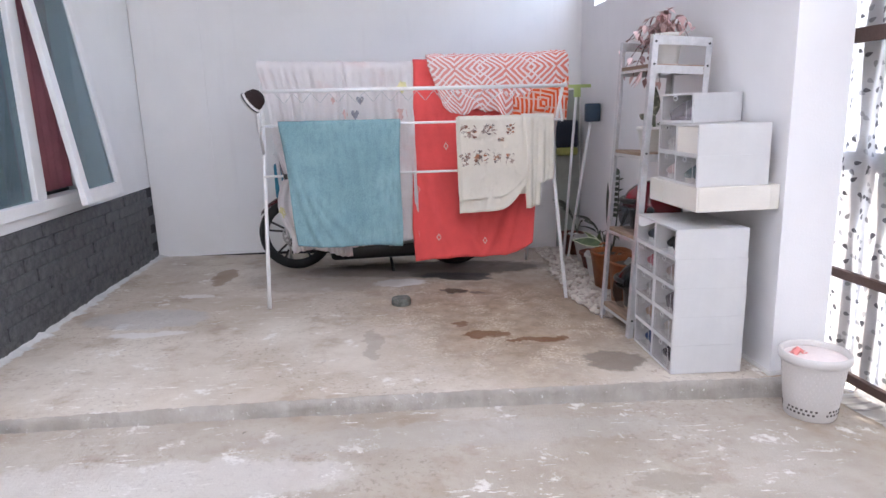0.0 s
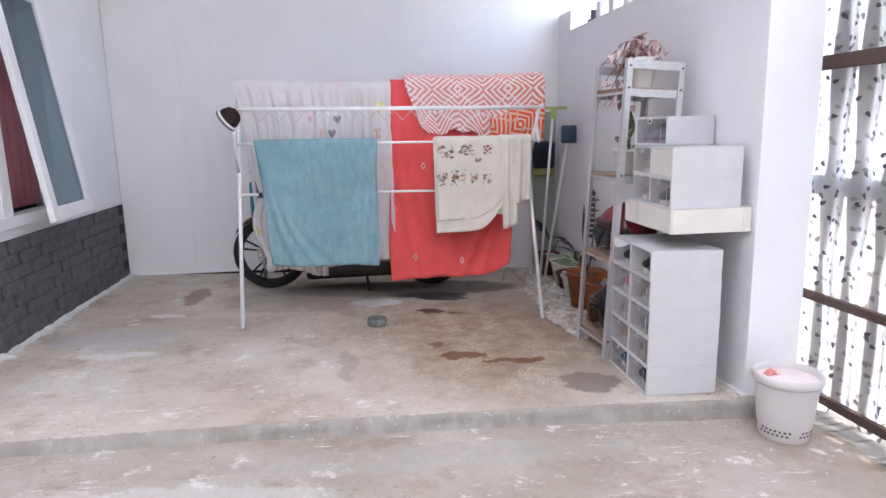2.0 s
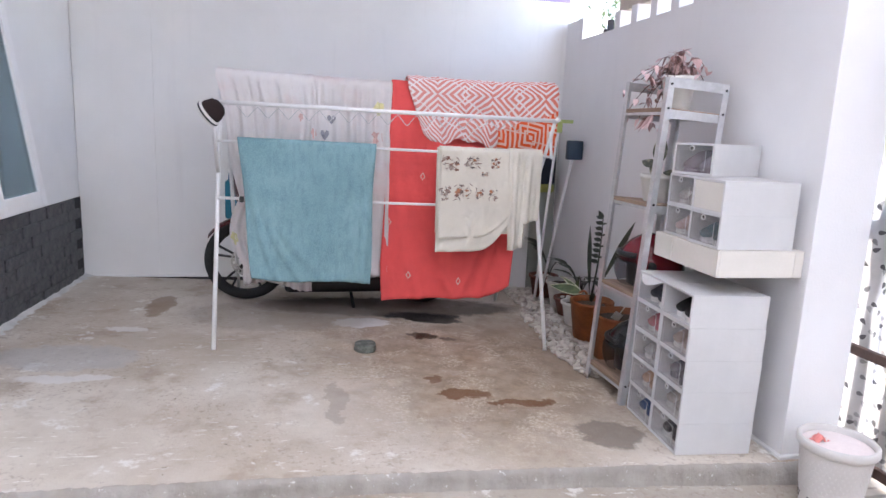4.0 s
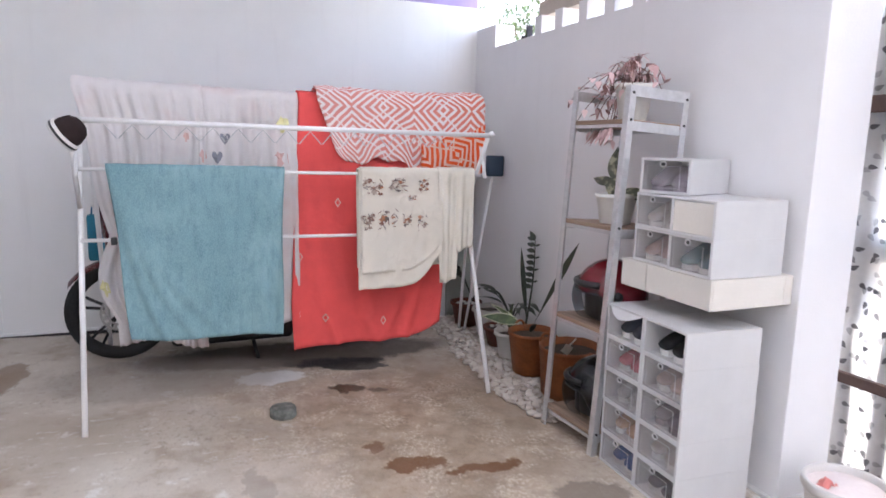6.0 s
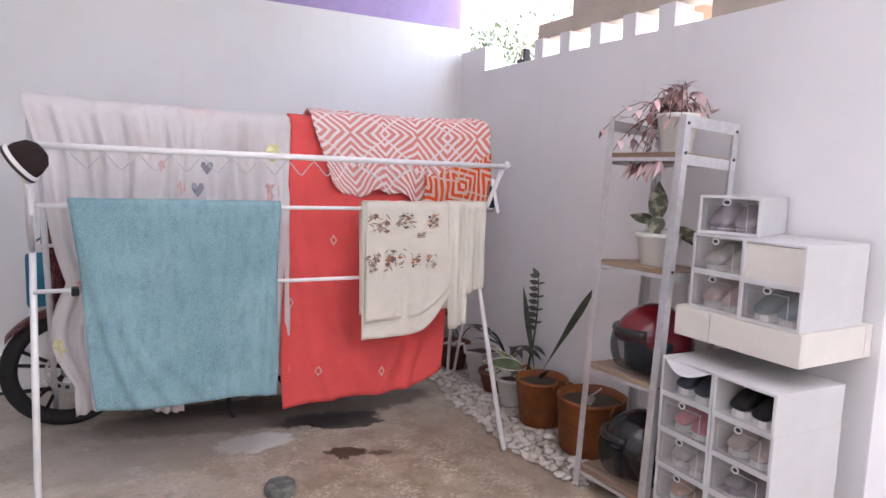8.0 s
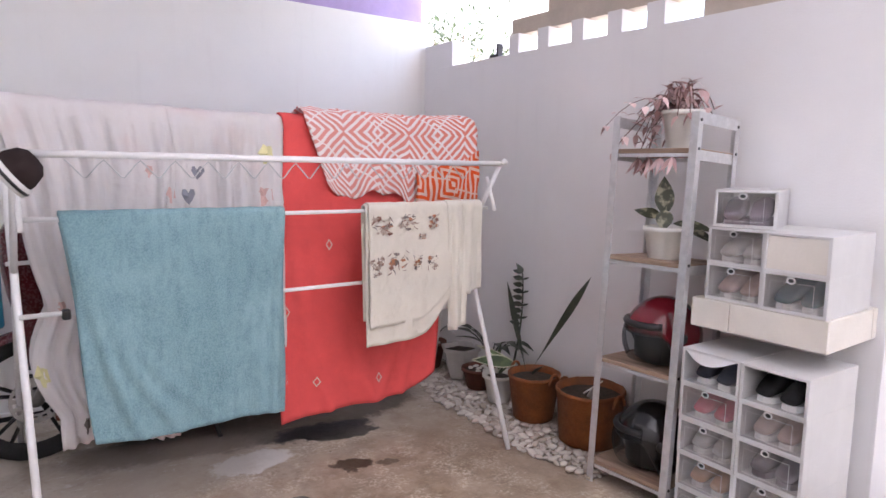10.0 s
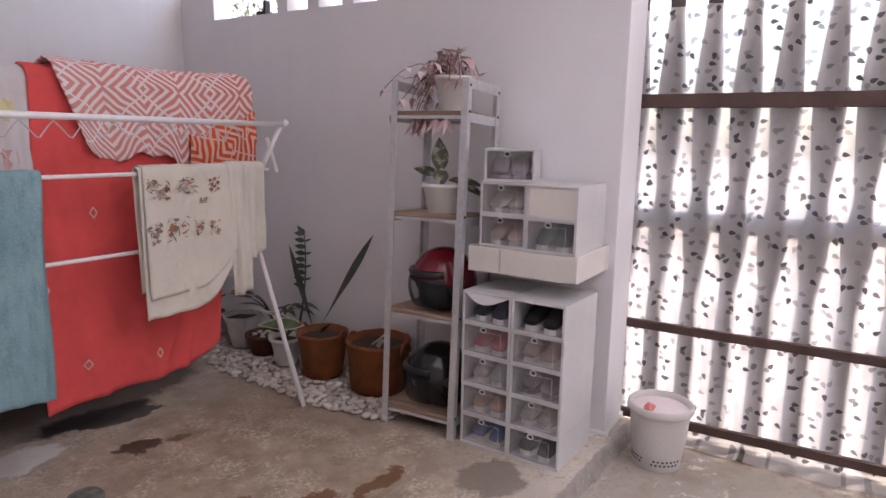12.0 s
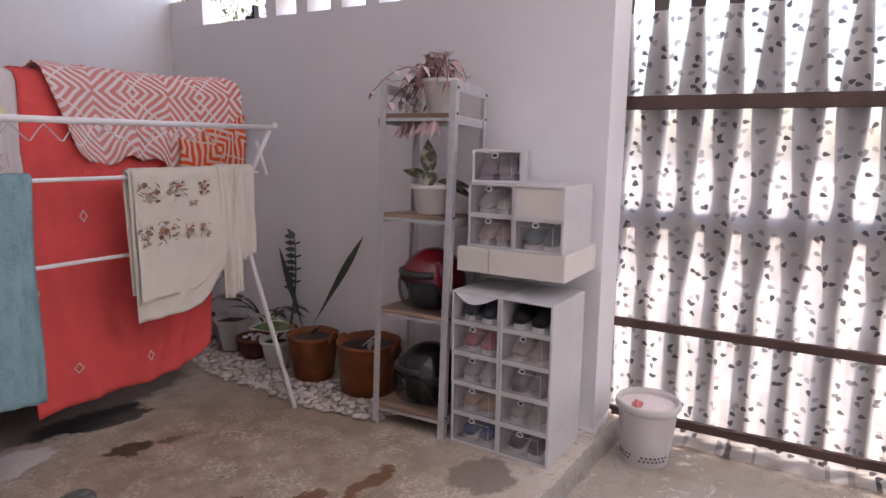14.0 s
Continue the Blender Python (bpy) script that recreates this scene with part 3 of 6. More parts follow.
for i in range(nz):
    x = -0.62 + 0.108 * i
    zr = 1.362 - 0.0065 * (x - XL)
    pts += [(x, 4.150, zr - 0.012), (x + 0.016, 4.146, zr - 0.030), (x + 0.046, 4.142, zr - 0.066), (x + 0.056, 4.142, zr - 0.068), (x + 0.090, 4.146, zr - 0.028)]
part("zigzag_wire", tube(B(), pts, 0.0022, 6), ALU, rack, "bright zigzag hanging wire", True)
part("clip", box(B(), -0.632, -0.606, 4.328, 4.362, 0.812, 0.846, 0.005), BLACK, rack, "black joint clip")


# ---------------------------------------------------------------- cloths
def fabric(name, colour, var=0.08, weave=420.0, bump=0.25, sheen=0.0, through=0.12):
    m = Mat(name, 0.9, 0.0, 0.15)
    return m, m.ramp(m.noise(3.0, 5.0), 0.0, 1.0, 0.3, 0.7), m.noise(weave, 2.0)


def finish(m, col, fine, bump, through, crease=1.0):
    m.color(col)
    # fine weave over soft ridged creases
    ridge = m.math("ABSOLUTE", m.math("SUBTRACT", m.noise(4.5, 3.0, 0.55), 0.5))
    ridge2 = m.math("ABSOLUTE", m.math("SUBTRACT", m.noise(11.0, 3.0, 0.55), 0.5))
    m.bump(m.math("ADD", m.math("MULTIPLY", fine, 0.10), m.math("ADD", m.math("MULTIPLY", ridge, -2.2 * crease), m.math("MULTIPLY", ridge2, -0.8 * crease))), bump, 0.030)
    if through:
        t_ = m.node("ShaderNodeBsdfTranslucent")
        if hasattr(col, "is_linked"):
            m.link(col, t_.inputs[0])
        mxx = m.node("ShaderNodeMixShader")
        mxx.inputs[0].default_value = through
        m.link(m.b.outputs[0], mxx.inputs[1])
        m.link(t_.outputs[0], mxx.inputs[2])
        m.link(mxx.outputs[0], m.t.nodes["Material Output"].inputs[0])
    return m.m


def plain_cloth(name, col, var=0.1, bump=0.25, through=0.12, weave=420.0):
    m, big, fine = fabric(name, col, var, weave)
    c = m.mix(big, tuple(v * (1 - var) for v in col), tuple(min(1, v * (1 + var)) for v in col))
    c = m.mix(m.ramp(fine, 0.0, 0.3), c, tuple(v * 0.8 for v in col))
    return finish(m, c, fine, bump, through)


m, big, fine = fabric("blue_terry", None, weave=170.0)
c = m.mix(big, (0.165, 0.300, 0.335), (0.235, 0.390, 0.425))
nap = m.node("ShaderNodeMapping")
nap.inputs["Scale"].default_value = (30.0, 30.0, 9.0)
m.link(m.coord, nap.inputs[0])
c = m.mix(m.ramp(m.noise(1.0, 4.0, 0.7, nap.outputs[0]), 0.0, 0.55, 0.42, 0.68), c, (0.120, 0.225, 0.260))
c = m.mix(m.ramp(fine, 0.0, 0.35), c, (0.34, 0.50, 0.54))
TOWEL = finish(m, c, fine, 0.9, 0.05, 0.25)
TOWEL_HEM = plain_cloth("blue_terry_hem", (0.28, 0.47, 0.53), 0.08, 0.3, 0.05)
RED = plain_cloth("coral_red_cotton", (0.90, 0.125, 0.122), 0.10, 0.45, 0.12)
PALE = plain_cloth("pale_print", (0.80, 0.62, 0.55), 0.05)
IVORY = plain_cloth("ivory_jersey", (0.77, 0.72, 0.63), 0.06, 0.6, 0.1)
INK = plain_cloth("faded_brown_print", (0.24, 0.13, 0.10), 0.2, 0.2, 0.0)
INK2 = plain_cloth("faded_grey_print", (0.17, 0.145, 0.135), 0.2, 0.2, 0.0)
WASH = plain_cloth("faded_wash_print", (0.42, 0.34, 0.29), 0.2, 0.2, 0.0)
RUSTINK = plain_cloth("faded_rust_print", (0.45, 0.20, 0.11), 0.2, 0.2, 0.0)
YELLOW = plain_cloth("faded_yellow_print", (0.80, 0.75, 0.42), 0.1, 0.2, 0.0)
GREYHEART = plain_cloth("grey_heart_print", (0.33, 0.33, 0.38), 0.1, 0.2, 0.0)
PINKP = plain_cloth("pink_print", (0.78, 0.53, 0.50), 0.1, 0.2, 0.0)

# white sheet with a blush of pink
m, big, fine = fabric("blush_white_cotton", None)
SHEETC = finish(m, m.mix(m.ramp(m.noise(2.2, 3.0), 0.0, 1.0, 0.50, 0.72), (0.84, 0.80, 0.80), (0.82, 0.66, 0.65)), fine, 0.6, 0.22)

# white cloth with an orange nested-diamond print
def diamond_cloth(name, ground_, one, two):
    m, big, fine = fabric(name, None)
    uvn = m.node("ShaderNodeUVMap").outputs[0]
    sx = m.node("ShaderNodeSeparateXYZ")
    m.link(uvn, sx.inputs[0])

    def tri(v, period):
        return m.math("ABSOLUTE", m.math("SUBTRACT", m.math("MULTIPLY", m.math("FRACT", m.math("DIVIDE", v, period)), 2.0), 1.0))

    # the cloth lies a little askew, so the print wanders
    wu = m.math("ADD", sx.outputs[0], m.math("MULTIPLY", m.math("SUBTRACT", m.noise(5.0, 2.0), 0.5), 0.045))
    wv = m.math("ADD", sx.outputs[1], m.math("MULTIPLY", m.math("SUBTRACT", m.noise(6.0, 2.0), 0.5), 0.04))
    ta, tb = tri(wu, 0.36), tri(wv, 0.30)
    dd = m.math("ADD", ta, tb)
    band = m.math("FRACT", m.math("MULTIPLY", dd, 3.9))
    stripe = m.math("MULTIPLY", m.ramp(band, 0.0, 1.0, 0.38, 0.46), m.ramp(band, 1.0, 0.0, 0.92, 1.0))
    # key-shaped breaks on one side of each diamond
    side_ = m.math("SUBTRACT", ta, tb)
    brk = m.math("LESS_THAN", m.math("ABSOLUTE", m.math("SUBTRACT", side_, 0.16)), 0.035)
    stripe = m.math("MULTIPLY", stripe, m.math("SUBTRACT", 1.0, brk))
    return finish(m, m.mix(stripe, ground_, m.mix(sx.outputs[0], one, two)), fine, 0.2, 0.12)


DIAMOND = diamond_cloth("orange_diamond_print", (0.90, 0.81, 0.80), (0.78, 0.34, 0.31), (0.78, 0.24, 0.18))
DIAMOND_FACE = diamond_cloth("orange_diamond_face", (0.80, 0.56, 0.47), (0.78, 0.16, 0.06), (0.78, 0.11, 0.03))


def drape(bm_, nu, nf, nb, x_at, front, back, ry, rz, r, ripple):
    """A cloth over a level bar: nu cells across; front and back give the hanging lengths at u; x_at(u, s) its breadth; ripple(u, s) pushes it out."""
    def point(u, side, s):
        x = x_at(u, s)
        z0 = rz(x)
        if side == 0:
            return (x, ry - r - ripple(u, s), z0 - s)
        return (x, ry + r + 0.6 * ripple(u, s), z0 - s)
    rows_ = []
    for j in range(nf + 1):
        s = 1 - j / nf
        rows_.append([point(i / nu, 0, s * front(i / nu)) for i in range(nu + 1)])
    for a in (0.25, 0.5, 0.75):
        rows_.append([(x_at(i / nu, 0), ry - r * math.cos(math.pi * a), rz(x_at(i / nu, 0)) + r * math.sin(math.pi * a) + min(0.010, 0.12 * r) * noise.noise(Vector((i / nu * 14, 0, r * 90))) * math.sin(math.pi * a)) for i in range(nu + 1)])
    for j in range(nb + 1):
        s = j / nb
        rows_.append([point(i / nu, 1, s * back(i / nu)) for i in range(nu + 1)])
    uvl = bm_.loops.layers.uv.new("uv")
    vs = [[bm_.verts.new(p) for p in row] for row in rows_]
    length = [0.0]
    for a, b in zip(rows_, rows_[1:]):
        length.append(length[-1] + (Vector(b[nu // 2]) - Vector(a[nu // 2])).length)
    width_ = abs(x_at(1, 0) - x_at(0, 0))
    for j in range(len(rows_) - 1):
        for i in range(nu):
            f_ = bm_.faces.new((vs[j][i], vs[j][i + 1], vs[j + 1][i + 1], vs[j + 1][i]))
            for lp, (ii, jj) in zip(f_.loops, ((i, j), (i + 1, j), (i + 1, j + 1), (i, j + 1))):
                lp[uvl].uv = (ii / nu * width_, length[jj])
    return bm_


def folds(seed, amp, waves, drop=0.5, diag=0.0):
    def f_(u, s):
        g = min(1.0, s / drop)
        return amp * (0.35 + 0.65 * g) * (0.22 * math.sin(2 * math.pi * (waves * u + diag * s) + seed) + 0.95 * noise.noise(Vector((u * waves * 1.5 + diag * s, s * 1.1, seed))) + 0.25 * noise.noise(Vector((u * waves * 4, s * 5, seed + 9))))
    return f_


def cloth_thing(name, label, category, bm_, material, t=0.004):
    th = thing(name, label, category, group="washing on the rack")
    ob = part("cloth", bm_, material, th, "", True)
    thick(ob, t)
    return th


def top_z(x):
    return AZ + 0.025 - 0.010 * (x - XL)


def sheet_in(s):
    """How far the sheet's free edge draws in: gathered at the bar, flared below it."""
    return 0.18 * min(s, 0.7) + 0.05 * max(0.0, s - 0.7) - 0.085 * math.sin(math.pi * max(0.0, min(1.0, (s - 0.70) / 0.42)))


# two blush-white bed sheets over the top rail
f1 = folds(1.3, 0.046, 11.0, 0.12)
s1 = cloth_thing("bed_sheet", "pale pink-white cotton sheet with small prints, hung over rack", "sheet", drape(B(), 46, 40, 24,
     lambda u, s: -0.775 + 0.565 * u + sheet_in(s) * (1 - u) + 0.012 * math.sin(9 * s), lambda u: 1.25 - 0.03 * math.sin(5 * u), lambda u: 1.0, AY, lambda x: top_z(x) + 0.012 * max(0, -0.55 - x) * 3, 0.055, f1), SHEETC)
f2 = folds(4.1, 0.042, 9.0, 0.12)
s2 = cloth_thing("bed_sheet", "pale white cotton sheet with grey heart prints, hung over rack", "sheet", drape(B(), 40, 40, 24,
     lambda u, s: -0.235 + 0.505 * u + 0.02 * s * (0.5 - u), lambda u: 1.22 - 0.04 * u, lambda u: 1.0, AY, top_z, 0.05, f2), SHEETC)
# coral blanket with small white diamonds
frs = folds(2.2, 0.030, 2.6, 0.9, 0.25)


def fr(u, s):
    """Soft sway with a few long creases."""
    g = min(1.0, s / 1.3)
    k = 0.0
    for u0, du, pw, w, a in ((0.02, 0.26, 2.0, 0.030, 0.022), (0.10, 0.45, 2.4, 0.035, 0.016), (0.30, 0.25, 1.5, 0.045, 0.010), (0.99, -0.22, 1.6, 0.030, 0.022), (0.90, -0.30, 2.2, 0.035, 0.015), (0.60, -0.12, 1.0, 0.04, 0.008)):
        k += a * g ** 0.8 * math.exp(-((u - u0 - du * g ** pw) / w) ** 2)
    return frs(u, s) + k



def red_x(u, s):
    x = 0.262 + 0.90 * u
    return x - 0.05 * min(1, s / 1.1) * (1 - u) - 0.06 * s * u + 0.05 * max(0, s - 1.1) * (1 - u)


def red_len(u):
    return 1.345 - 0.10 * max(0, u - 0.75) * 4 * (u - 0.75) * 4 - 0.02 * math.sin(3 * u)


red = cloth_thing("blanket", "coral-red cotton blanket with small white diamonds over rack", "blanket", drape(B(), 60, 56, 30, red_x, red_len, lambda u: 1.15, AY, top_z, 0.06, fr), RED, 0.006)
# patterned cloth on top of it
fd = folds(0.4, 0.026, 4.0, 0.22, 0.8)
dia = cloth_thing("patterned_cloth", "white cloth with orange nested-diamond print over the blanket", "cloth", drape(B(), 60, 26, 16,
     lambda u, s: 0.355 + 0.985 * u + 0.03 * s * (1 - 3.2 * u) + 0.34 * s * (1 - u) ** 4, lambda u: 0.315 + 0.06 * (u > 0.5) * min(1, (u - 0.5) * 8) + 0.016 * math.sin(14 * u) + 0.012 * math.sin(37 * u) - 0.05 * max(0, 0.12 - u) * 8,
     lambda u: 0.34, AY, lambda x: top_z(x) + 0.012 + 0.05 * max(0, x - 1.0), 0.082, lambda u, s: 0.012 + fr(u, s) * 0.5 + fd(u, s)), DIAMOND)

# its lower corner is folded back up, so that the stronger side of the print shows
def dia_x(u, s):
    return 0.355 + 0.985 * u + 0.03 * s * (1 - 3.2 * u) + 0.34 * s * (1 - u) ** 4


b_ = B()
uvl_ = b_.loops.layers.uv.new("uv")
cells = []
for i in range(25):
    q = i / 24
    u = 0.60 + 0.40 * q
    s_hi = 0.215 - 0.10 * q + 0.014 * math.sin(11 * q)
    s_lo = 0.315 + 0.06 * min(1, (u - 0.5) * 8) + 0.016 * math.sin(14 * u) + 0.012 * math.sin(37 * u) + 0.012
    col_ = []
    for j in range(13):
        v = j / 12
        s = s_hi + (s_lo - s_hi) * v
        x = dia_x(u, s)
        out = 0.016 + 0.012 * math.sin(math.pi * v) * math.sin(3 + 9 * q + 5 * v) ** 2
        y = AY - 0.082 - (0.012 + fr(u, s) * 0.5 + fd(u, s)) - out
        col_.append((b_.verts.new((x, y, top_z(x) + 0.012 + 0.05 * max(0, x - 1.0) - s)), (0.6 * x + 0.8 * s, 0.8 * x - 0.6 * s)))
    cells.append(col_)
for a_, c_ in zip(cells, cells[1:]):
    for j in range(12):
        quad = (a_[j], a_[j + 1], c_[j + 1], c_[j])
        f_ = b_.faces.new([k_[0] for k_ in quad])
        for lp, k_ in zip(f_.loops, quad):
            lp[uvl_].uv = k_[1]
ob = part("turned_up_corner", b_, DIAMOND_FACE, dia, "turned-up corner with stronger orange print", True)
thick(ob, 0.005)


def bar_z(x):
    return 1.158 - 0.011 * (x - XL) + 0.008


# blue towel on the front wing bar
fsoft = folds(5.0, 0.010, 3.0, 0.40, -0.4)


def ft(u, s):
    """Soft undulation with long creases that sweep in from the towel's edges."""
    g = min(1.0, s / 0.8)
    k = 0.0
    for u0, du, pw, w, a in ((0.02, 0.20, 1.7, 0.026, 0.036), (0.05, 0.36, 1.9, 0.030, 0.026), (0.08, 0.55, 2.2, 0.035, 0.016), (0.98, -0.05, 1.2, 0.024, 0.032), (0.93, -0.10, 1.5, 0.026, 0.022), (0.80, 0.02, 1.0, 0.03, 0.008), (0.62, 0.05, 1.0, 0.026, 0.006), (0.45, 0.10, 1.3, 0.03, 0.006)):
        k += a * g ** 0.7 * (1 - 0.65 * g ** 4) * math.exp(-((u - u0 - du * g ** pw) / w) ** 2)
    return fsoft(u, s) + k



def towel_x(u, s):
    g = s / 0.82
    return -0.632 + 0.772 * u + (0.075 * g * (1 - u) ** 1.2 - 0.025 * g * u) + 0.008 * math.sin(7 * s + 3 * u)


tow = cloth_thing("bath_towel", "pale blue terry bath towel hanging on the front bar", "towel", drape(B(), 60, 50, 30, towel_x, lambda u: 0.785 + 0.035 * u + 0.01 * math.sin(6 * u), lambda u: 0.55, 4.285, bar_z, 0.016, ft), TOWEL, 0.008)


def decal(parent, name, m_, centre, size, surface, shape, material, label=""):
    """A thin print that follows the cloth's face, 3 mm proud of it."""
    bm_ = B()
    c_ = bm_.verts.new(surface(*centre))
    ring = []
    for (a, b) in shape:
        ring.append(bm_.verts.new(surface(centre[0] + a * size[0], centre[1] + b * size[1])))
    for i in range(len(ring)):
        bm_.faces.new((c_, ring[i], ring[(i + 1) % len(ring)]))
    ob = part(name, bm_, material, parent, label)
    return ob


def face_of(x_at, ry, rz, r, ripple, lift):
    def s_(u, s):
        x = x_at(u, s)
        return (x, ry - r - ripple(u, s) - lift, rz(x) - s)
    return s_


red_face = face_of(red_x, AY, top_z, 0.06, fr, 0.007)


def u_for(x_at, x, s):
    lo, hi = -0.2, 1.2
    for _ in range(30):
        mid = (lo + hi) / 2
        lo, hi = (mid, hi) if x_at(mid, s) < x else (lo, mid)
    return lo


def ring_print(parent, name, face, x_at, rz, x, z, w, h, material, t=0.35):
    """An outlined diamond."""
    s0 = rz(x) - z
    bm_ = B()
    outer, inner = [], []
    for a, b in ((0, 1), (1, 0), (0, -1), (-1, 0)):
        for k, lst in ((1.0, outer), (1 - t, inner)):
            s = s0 - b * h * k
            lst.append(bm_.verts.new(face(u_for(x_at, x + a * w * k, s), s)))
    for i in range(4):
        j = (i + 1) % 4
        bm_.faces.new((outer[i], outer[j], inner[j], inner[i]))
    return part(name, bm_, material, parent)


redcloth = red.children[0]
for x, z in ((0.466, 0.976), (0.396, 0.333), (0.730, 0.292), (0.261, 0.679)):
    ring_print(redcloth, "diamond_print", red_face, red_x, top_z, x, z, 0.017, 0.027, PALE)

# shirts over the front bar
fs = folds(7.7, 0.016, 4.0, 0.3, 0.35)


def shirt_x(u, s):
    return 0.507 + 0.50 * u + 0.012 * s - 0.03 * u * s


def shirt_len(u):
    return 0.615 - 0.02 * u - 0.22 * max(0, u - 0.55) ** 2 * 4.9


shirt = thing("t_shirt", "ivory shirt with faded printed figures hung on the bar", "shirt", group="washing on the rack")
ob = part("body", drape(B(), 40, 40, 24, shirt_x, shirt_len, lambda u: 0.5, 4.285, bar_z, 0.018, fs), IVORY, shirt, "", True)
thick(ob, 0.004)
fs2 = folds(3.3, 0.010, 3.0, 0.3, 0.1)
ob = part("under_layer", drape(B(), 30, 30, 4, lambda u, s: shirt_x(u, s) + 0.012, lambda u: 0.53 - 0.02 * u - 0.20 * max(0, u - 0.5) ** 2 * 4, lambda u: 0.05, 4.285, bar_z, 0.026, fs2), IVORY, shirt, "", True)
thick(ob, 0.004)
fsl = folds(9.2, 0.034, 2.6, 0.2, 0.5)
for x0, w, ln in ((0.945, 0.135, 0.60), (1.035, 0.125, 0.43)):
    ob = part("sleeve", drape(B(), 14, 24, 10, lambda u, s, x0=x0, w=w: x0 + w * u + 0.08 * s * (0.65 - u) * (1 if w > 0.13 else 0.3), lambda u, ln=ln: ln - 0.03 * u, lambda u: 0.3, 4.285, bar_z, 0.032, fsl), IVORY, shirt, "", True)
    thick(ob, 0.005)
shirt_face = face_of(shirt_x, 4.285, bar_z, 0.027, lambda u, s: max(fs(u, s), fs2(u, s)), 0.010)
stroke_face = face_of(shirt_x, 4.285, bar_z, 0.027, lambda u, s: max(fs(u, s), fs2(u, s)), 0.012)
blob = [(math.cos(a * 0.52) * (0.75 + 0.3 * math.sin(a * 2.3)), math.sin(a * 0.52) * (0.8 + 0.25 * math.cos(a * 1.7))) for a in range(12)]
body = shirt.children[0]
rnd = random.Random(12)
for x, z, w, h in ((0.585, 1.075, 0.055, 0.05), (0.715, 1.085, 0.05, 0.04), (0.555, 0.90, 0.045, 0.05), (0.665, 0.91, 0.055, 0.055), (0.77, 0.90, 0.03, 0.035), (0.86, 0.89, 0.03, 0.05), (0.865, 1.09, 0.035, 0.04), (0.80, 1.02, 0.025, 0.015)):
    s0 = bar_z(x) - z
    u0 = u_for(shirt_x, x, s0)
    for k in range(11):
        du, ds = rnd.uniform(-0.7, 0.7) * w / 0.5, rnd.uniform(-0.7, 0.7) * h
        q = rnd.uniform(0.16, 0.42)
        decal(body, "print", None, (min(0.97, max(0.03, u0 + du)), s0 + ds), (q * w / 0.5, q * h * rnd.uniform(0.35, 1.0)), shirt_face, blob, rnd.choice((WASH, INK2, INK, WASH, RUSTINK)))
    for k in range(16):
        # thin drawn strokes
        du, ds = rnd.uniform(-0.95, 0.95) * w / 0.5, rnd.uniform(-0.95, 0.95) * h
        a0, ln, bend = rnd.uniform(0, math.pi), rnd.uniform(0.14, 0.36) * w, rnd.uniform(-0.6, 0.6)
        curve = []
        for side, row in ((1, range(7)), (-1, range(6, -1, -1))):
            for i in row:
                v = i / 3 - 1
                px, pz = v, -0.5 * bend * v * v + side * 0.14 * (1.05 - v * v)
                curve.append((math.cos(a0) * px - math.sin(a0) * pz, math.sin(a0) * px + math.cos(a0) * pz))
        decal(body, "print", None, (min(0.95, max(0.05, u0 + du)), s0 + ds), (ln / 0.5, ln), stroke_face, curve, rnd.choice((INK, INK2, INK)))

# prints on the sheets
f2face = face_of(lambda u, s: -0.235 + 0.505 * u + 0.02 * s * (0.5 - u), AY, top_z, 0.05, f2, 0.006)
heart = [(0, -0.35), (0.3, -0.85), (0.8, -0.8), (0.95, -0.25), (0.5, 0.4), (0, 0.95), (-0.5, 0.4), (-0.95, -0.25), (-0.8, -0.8), (-0.3, -0.85)]
c2 = s2.children[0]
for u, s, w, h, m_ in ((0.17, 0.30, 0.055, 0.035, GREYHEART), (0.25, 0.205, 0.055, 0.03, GREYHEART), (0.83, 0.12, 0.075, 0.05, YELLOW), (0.80, 0.30, 0.10, 0.05, PINKP), (0.04, 0.29, 0.04, 0.04, PINKP)):
    decal(c2, "print", None, (u, s), (w, h), f2face, heart if m_ is GREYHEART else blob, m_)
f1face = face_of(lambda u, s: -0.775 + 0.565 * u + sheet_in(s) * (1 - u) + 0.012 * math.sin(9 * s), AY, lambda x: top_z(x) + 0.012 * max(0, -0.55 - x) * 3, 0.055, f1, 0.006)
c1 = s1.children[0]
for u, s, w, h, m_ in ((0.05, 0.95, 0.05, 0.05, YELLOW), (0.10, 0.70, 0.04, 0.03, PINKP), (0.83, 0.20, 0.03, 0.03, PINKP), (0.2, 1.15, 0.03, 0.04, INK2)):
    decal(c1, "print", None, (u, s), (w, h), f1face, blob, m_)

# cap hung on the rail's end
cap = thing("cap", "dark brown cap with striped white band on rack end", "cap", pose(-0.745, 4.12, 1.315, 18, 52, 10))
cap.scale = (0.86, 0.86, 0.86)
DARKBR = plain_cloth("dark_brown_felt", (0.030, 0.020, 0.020), 0.2, 0.4, 0.0)
WHITEBAND = plain_cloth("white_ribbing", (0.72, 0.70, 0.69), 0.05, 0.5, 0.0)
b_ = lathe(B(), ((0.0, 0.075), (0.035, 0.07), (0.06, 0.05), (0.074, 0.01), (0.074, -0.012)), sides=24)
part("crown", b_, DARKBR, cap, "", True)
part("band", lathe(B(), ((0.070, -0.045), (0.082, -0.045), (0.084, -0.01), (0.076, -0.008)), sides=24), WHITEBAND, cap, "white ribbed band", True)
part("stripe", lathe(B(), ((0.083, -0.034), (0.0865, -0.032), (0.0865, -0.024), (0.083, -0.022)), sides=24), BLACK, cap, "black stripe", True)

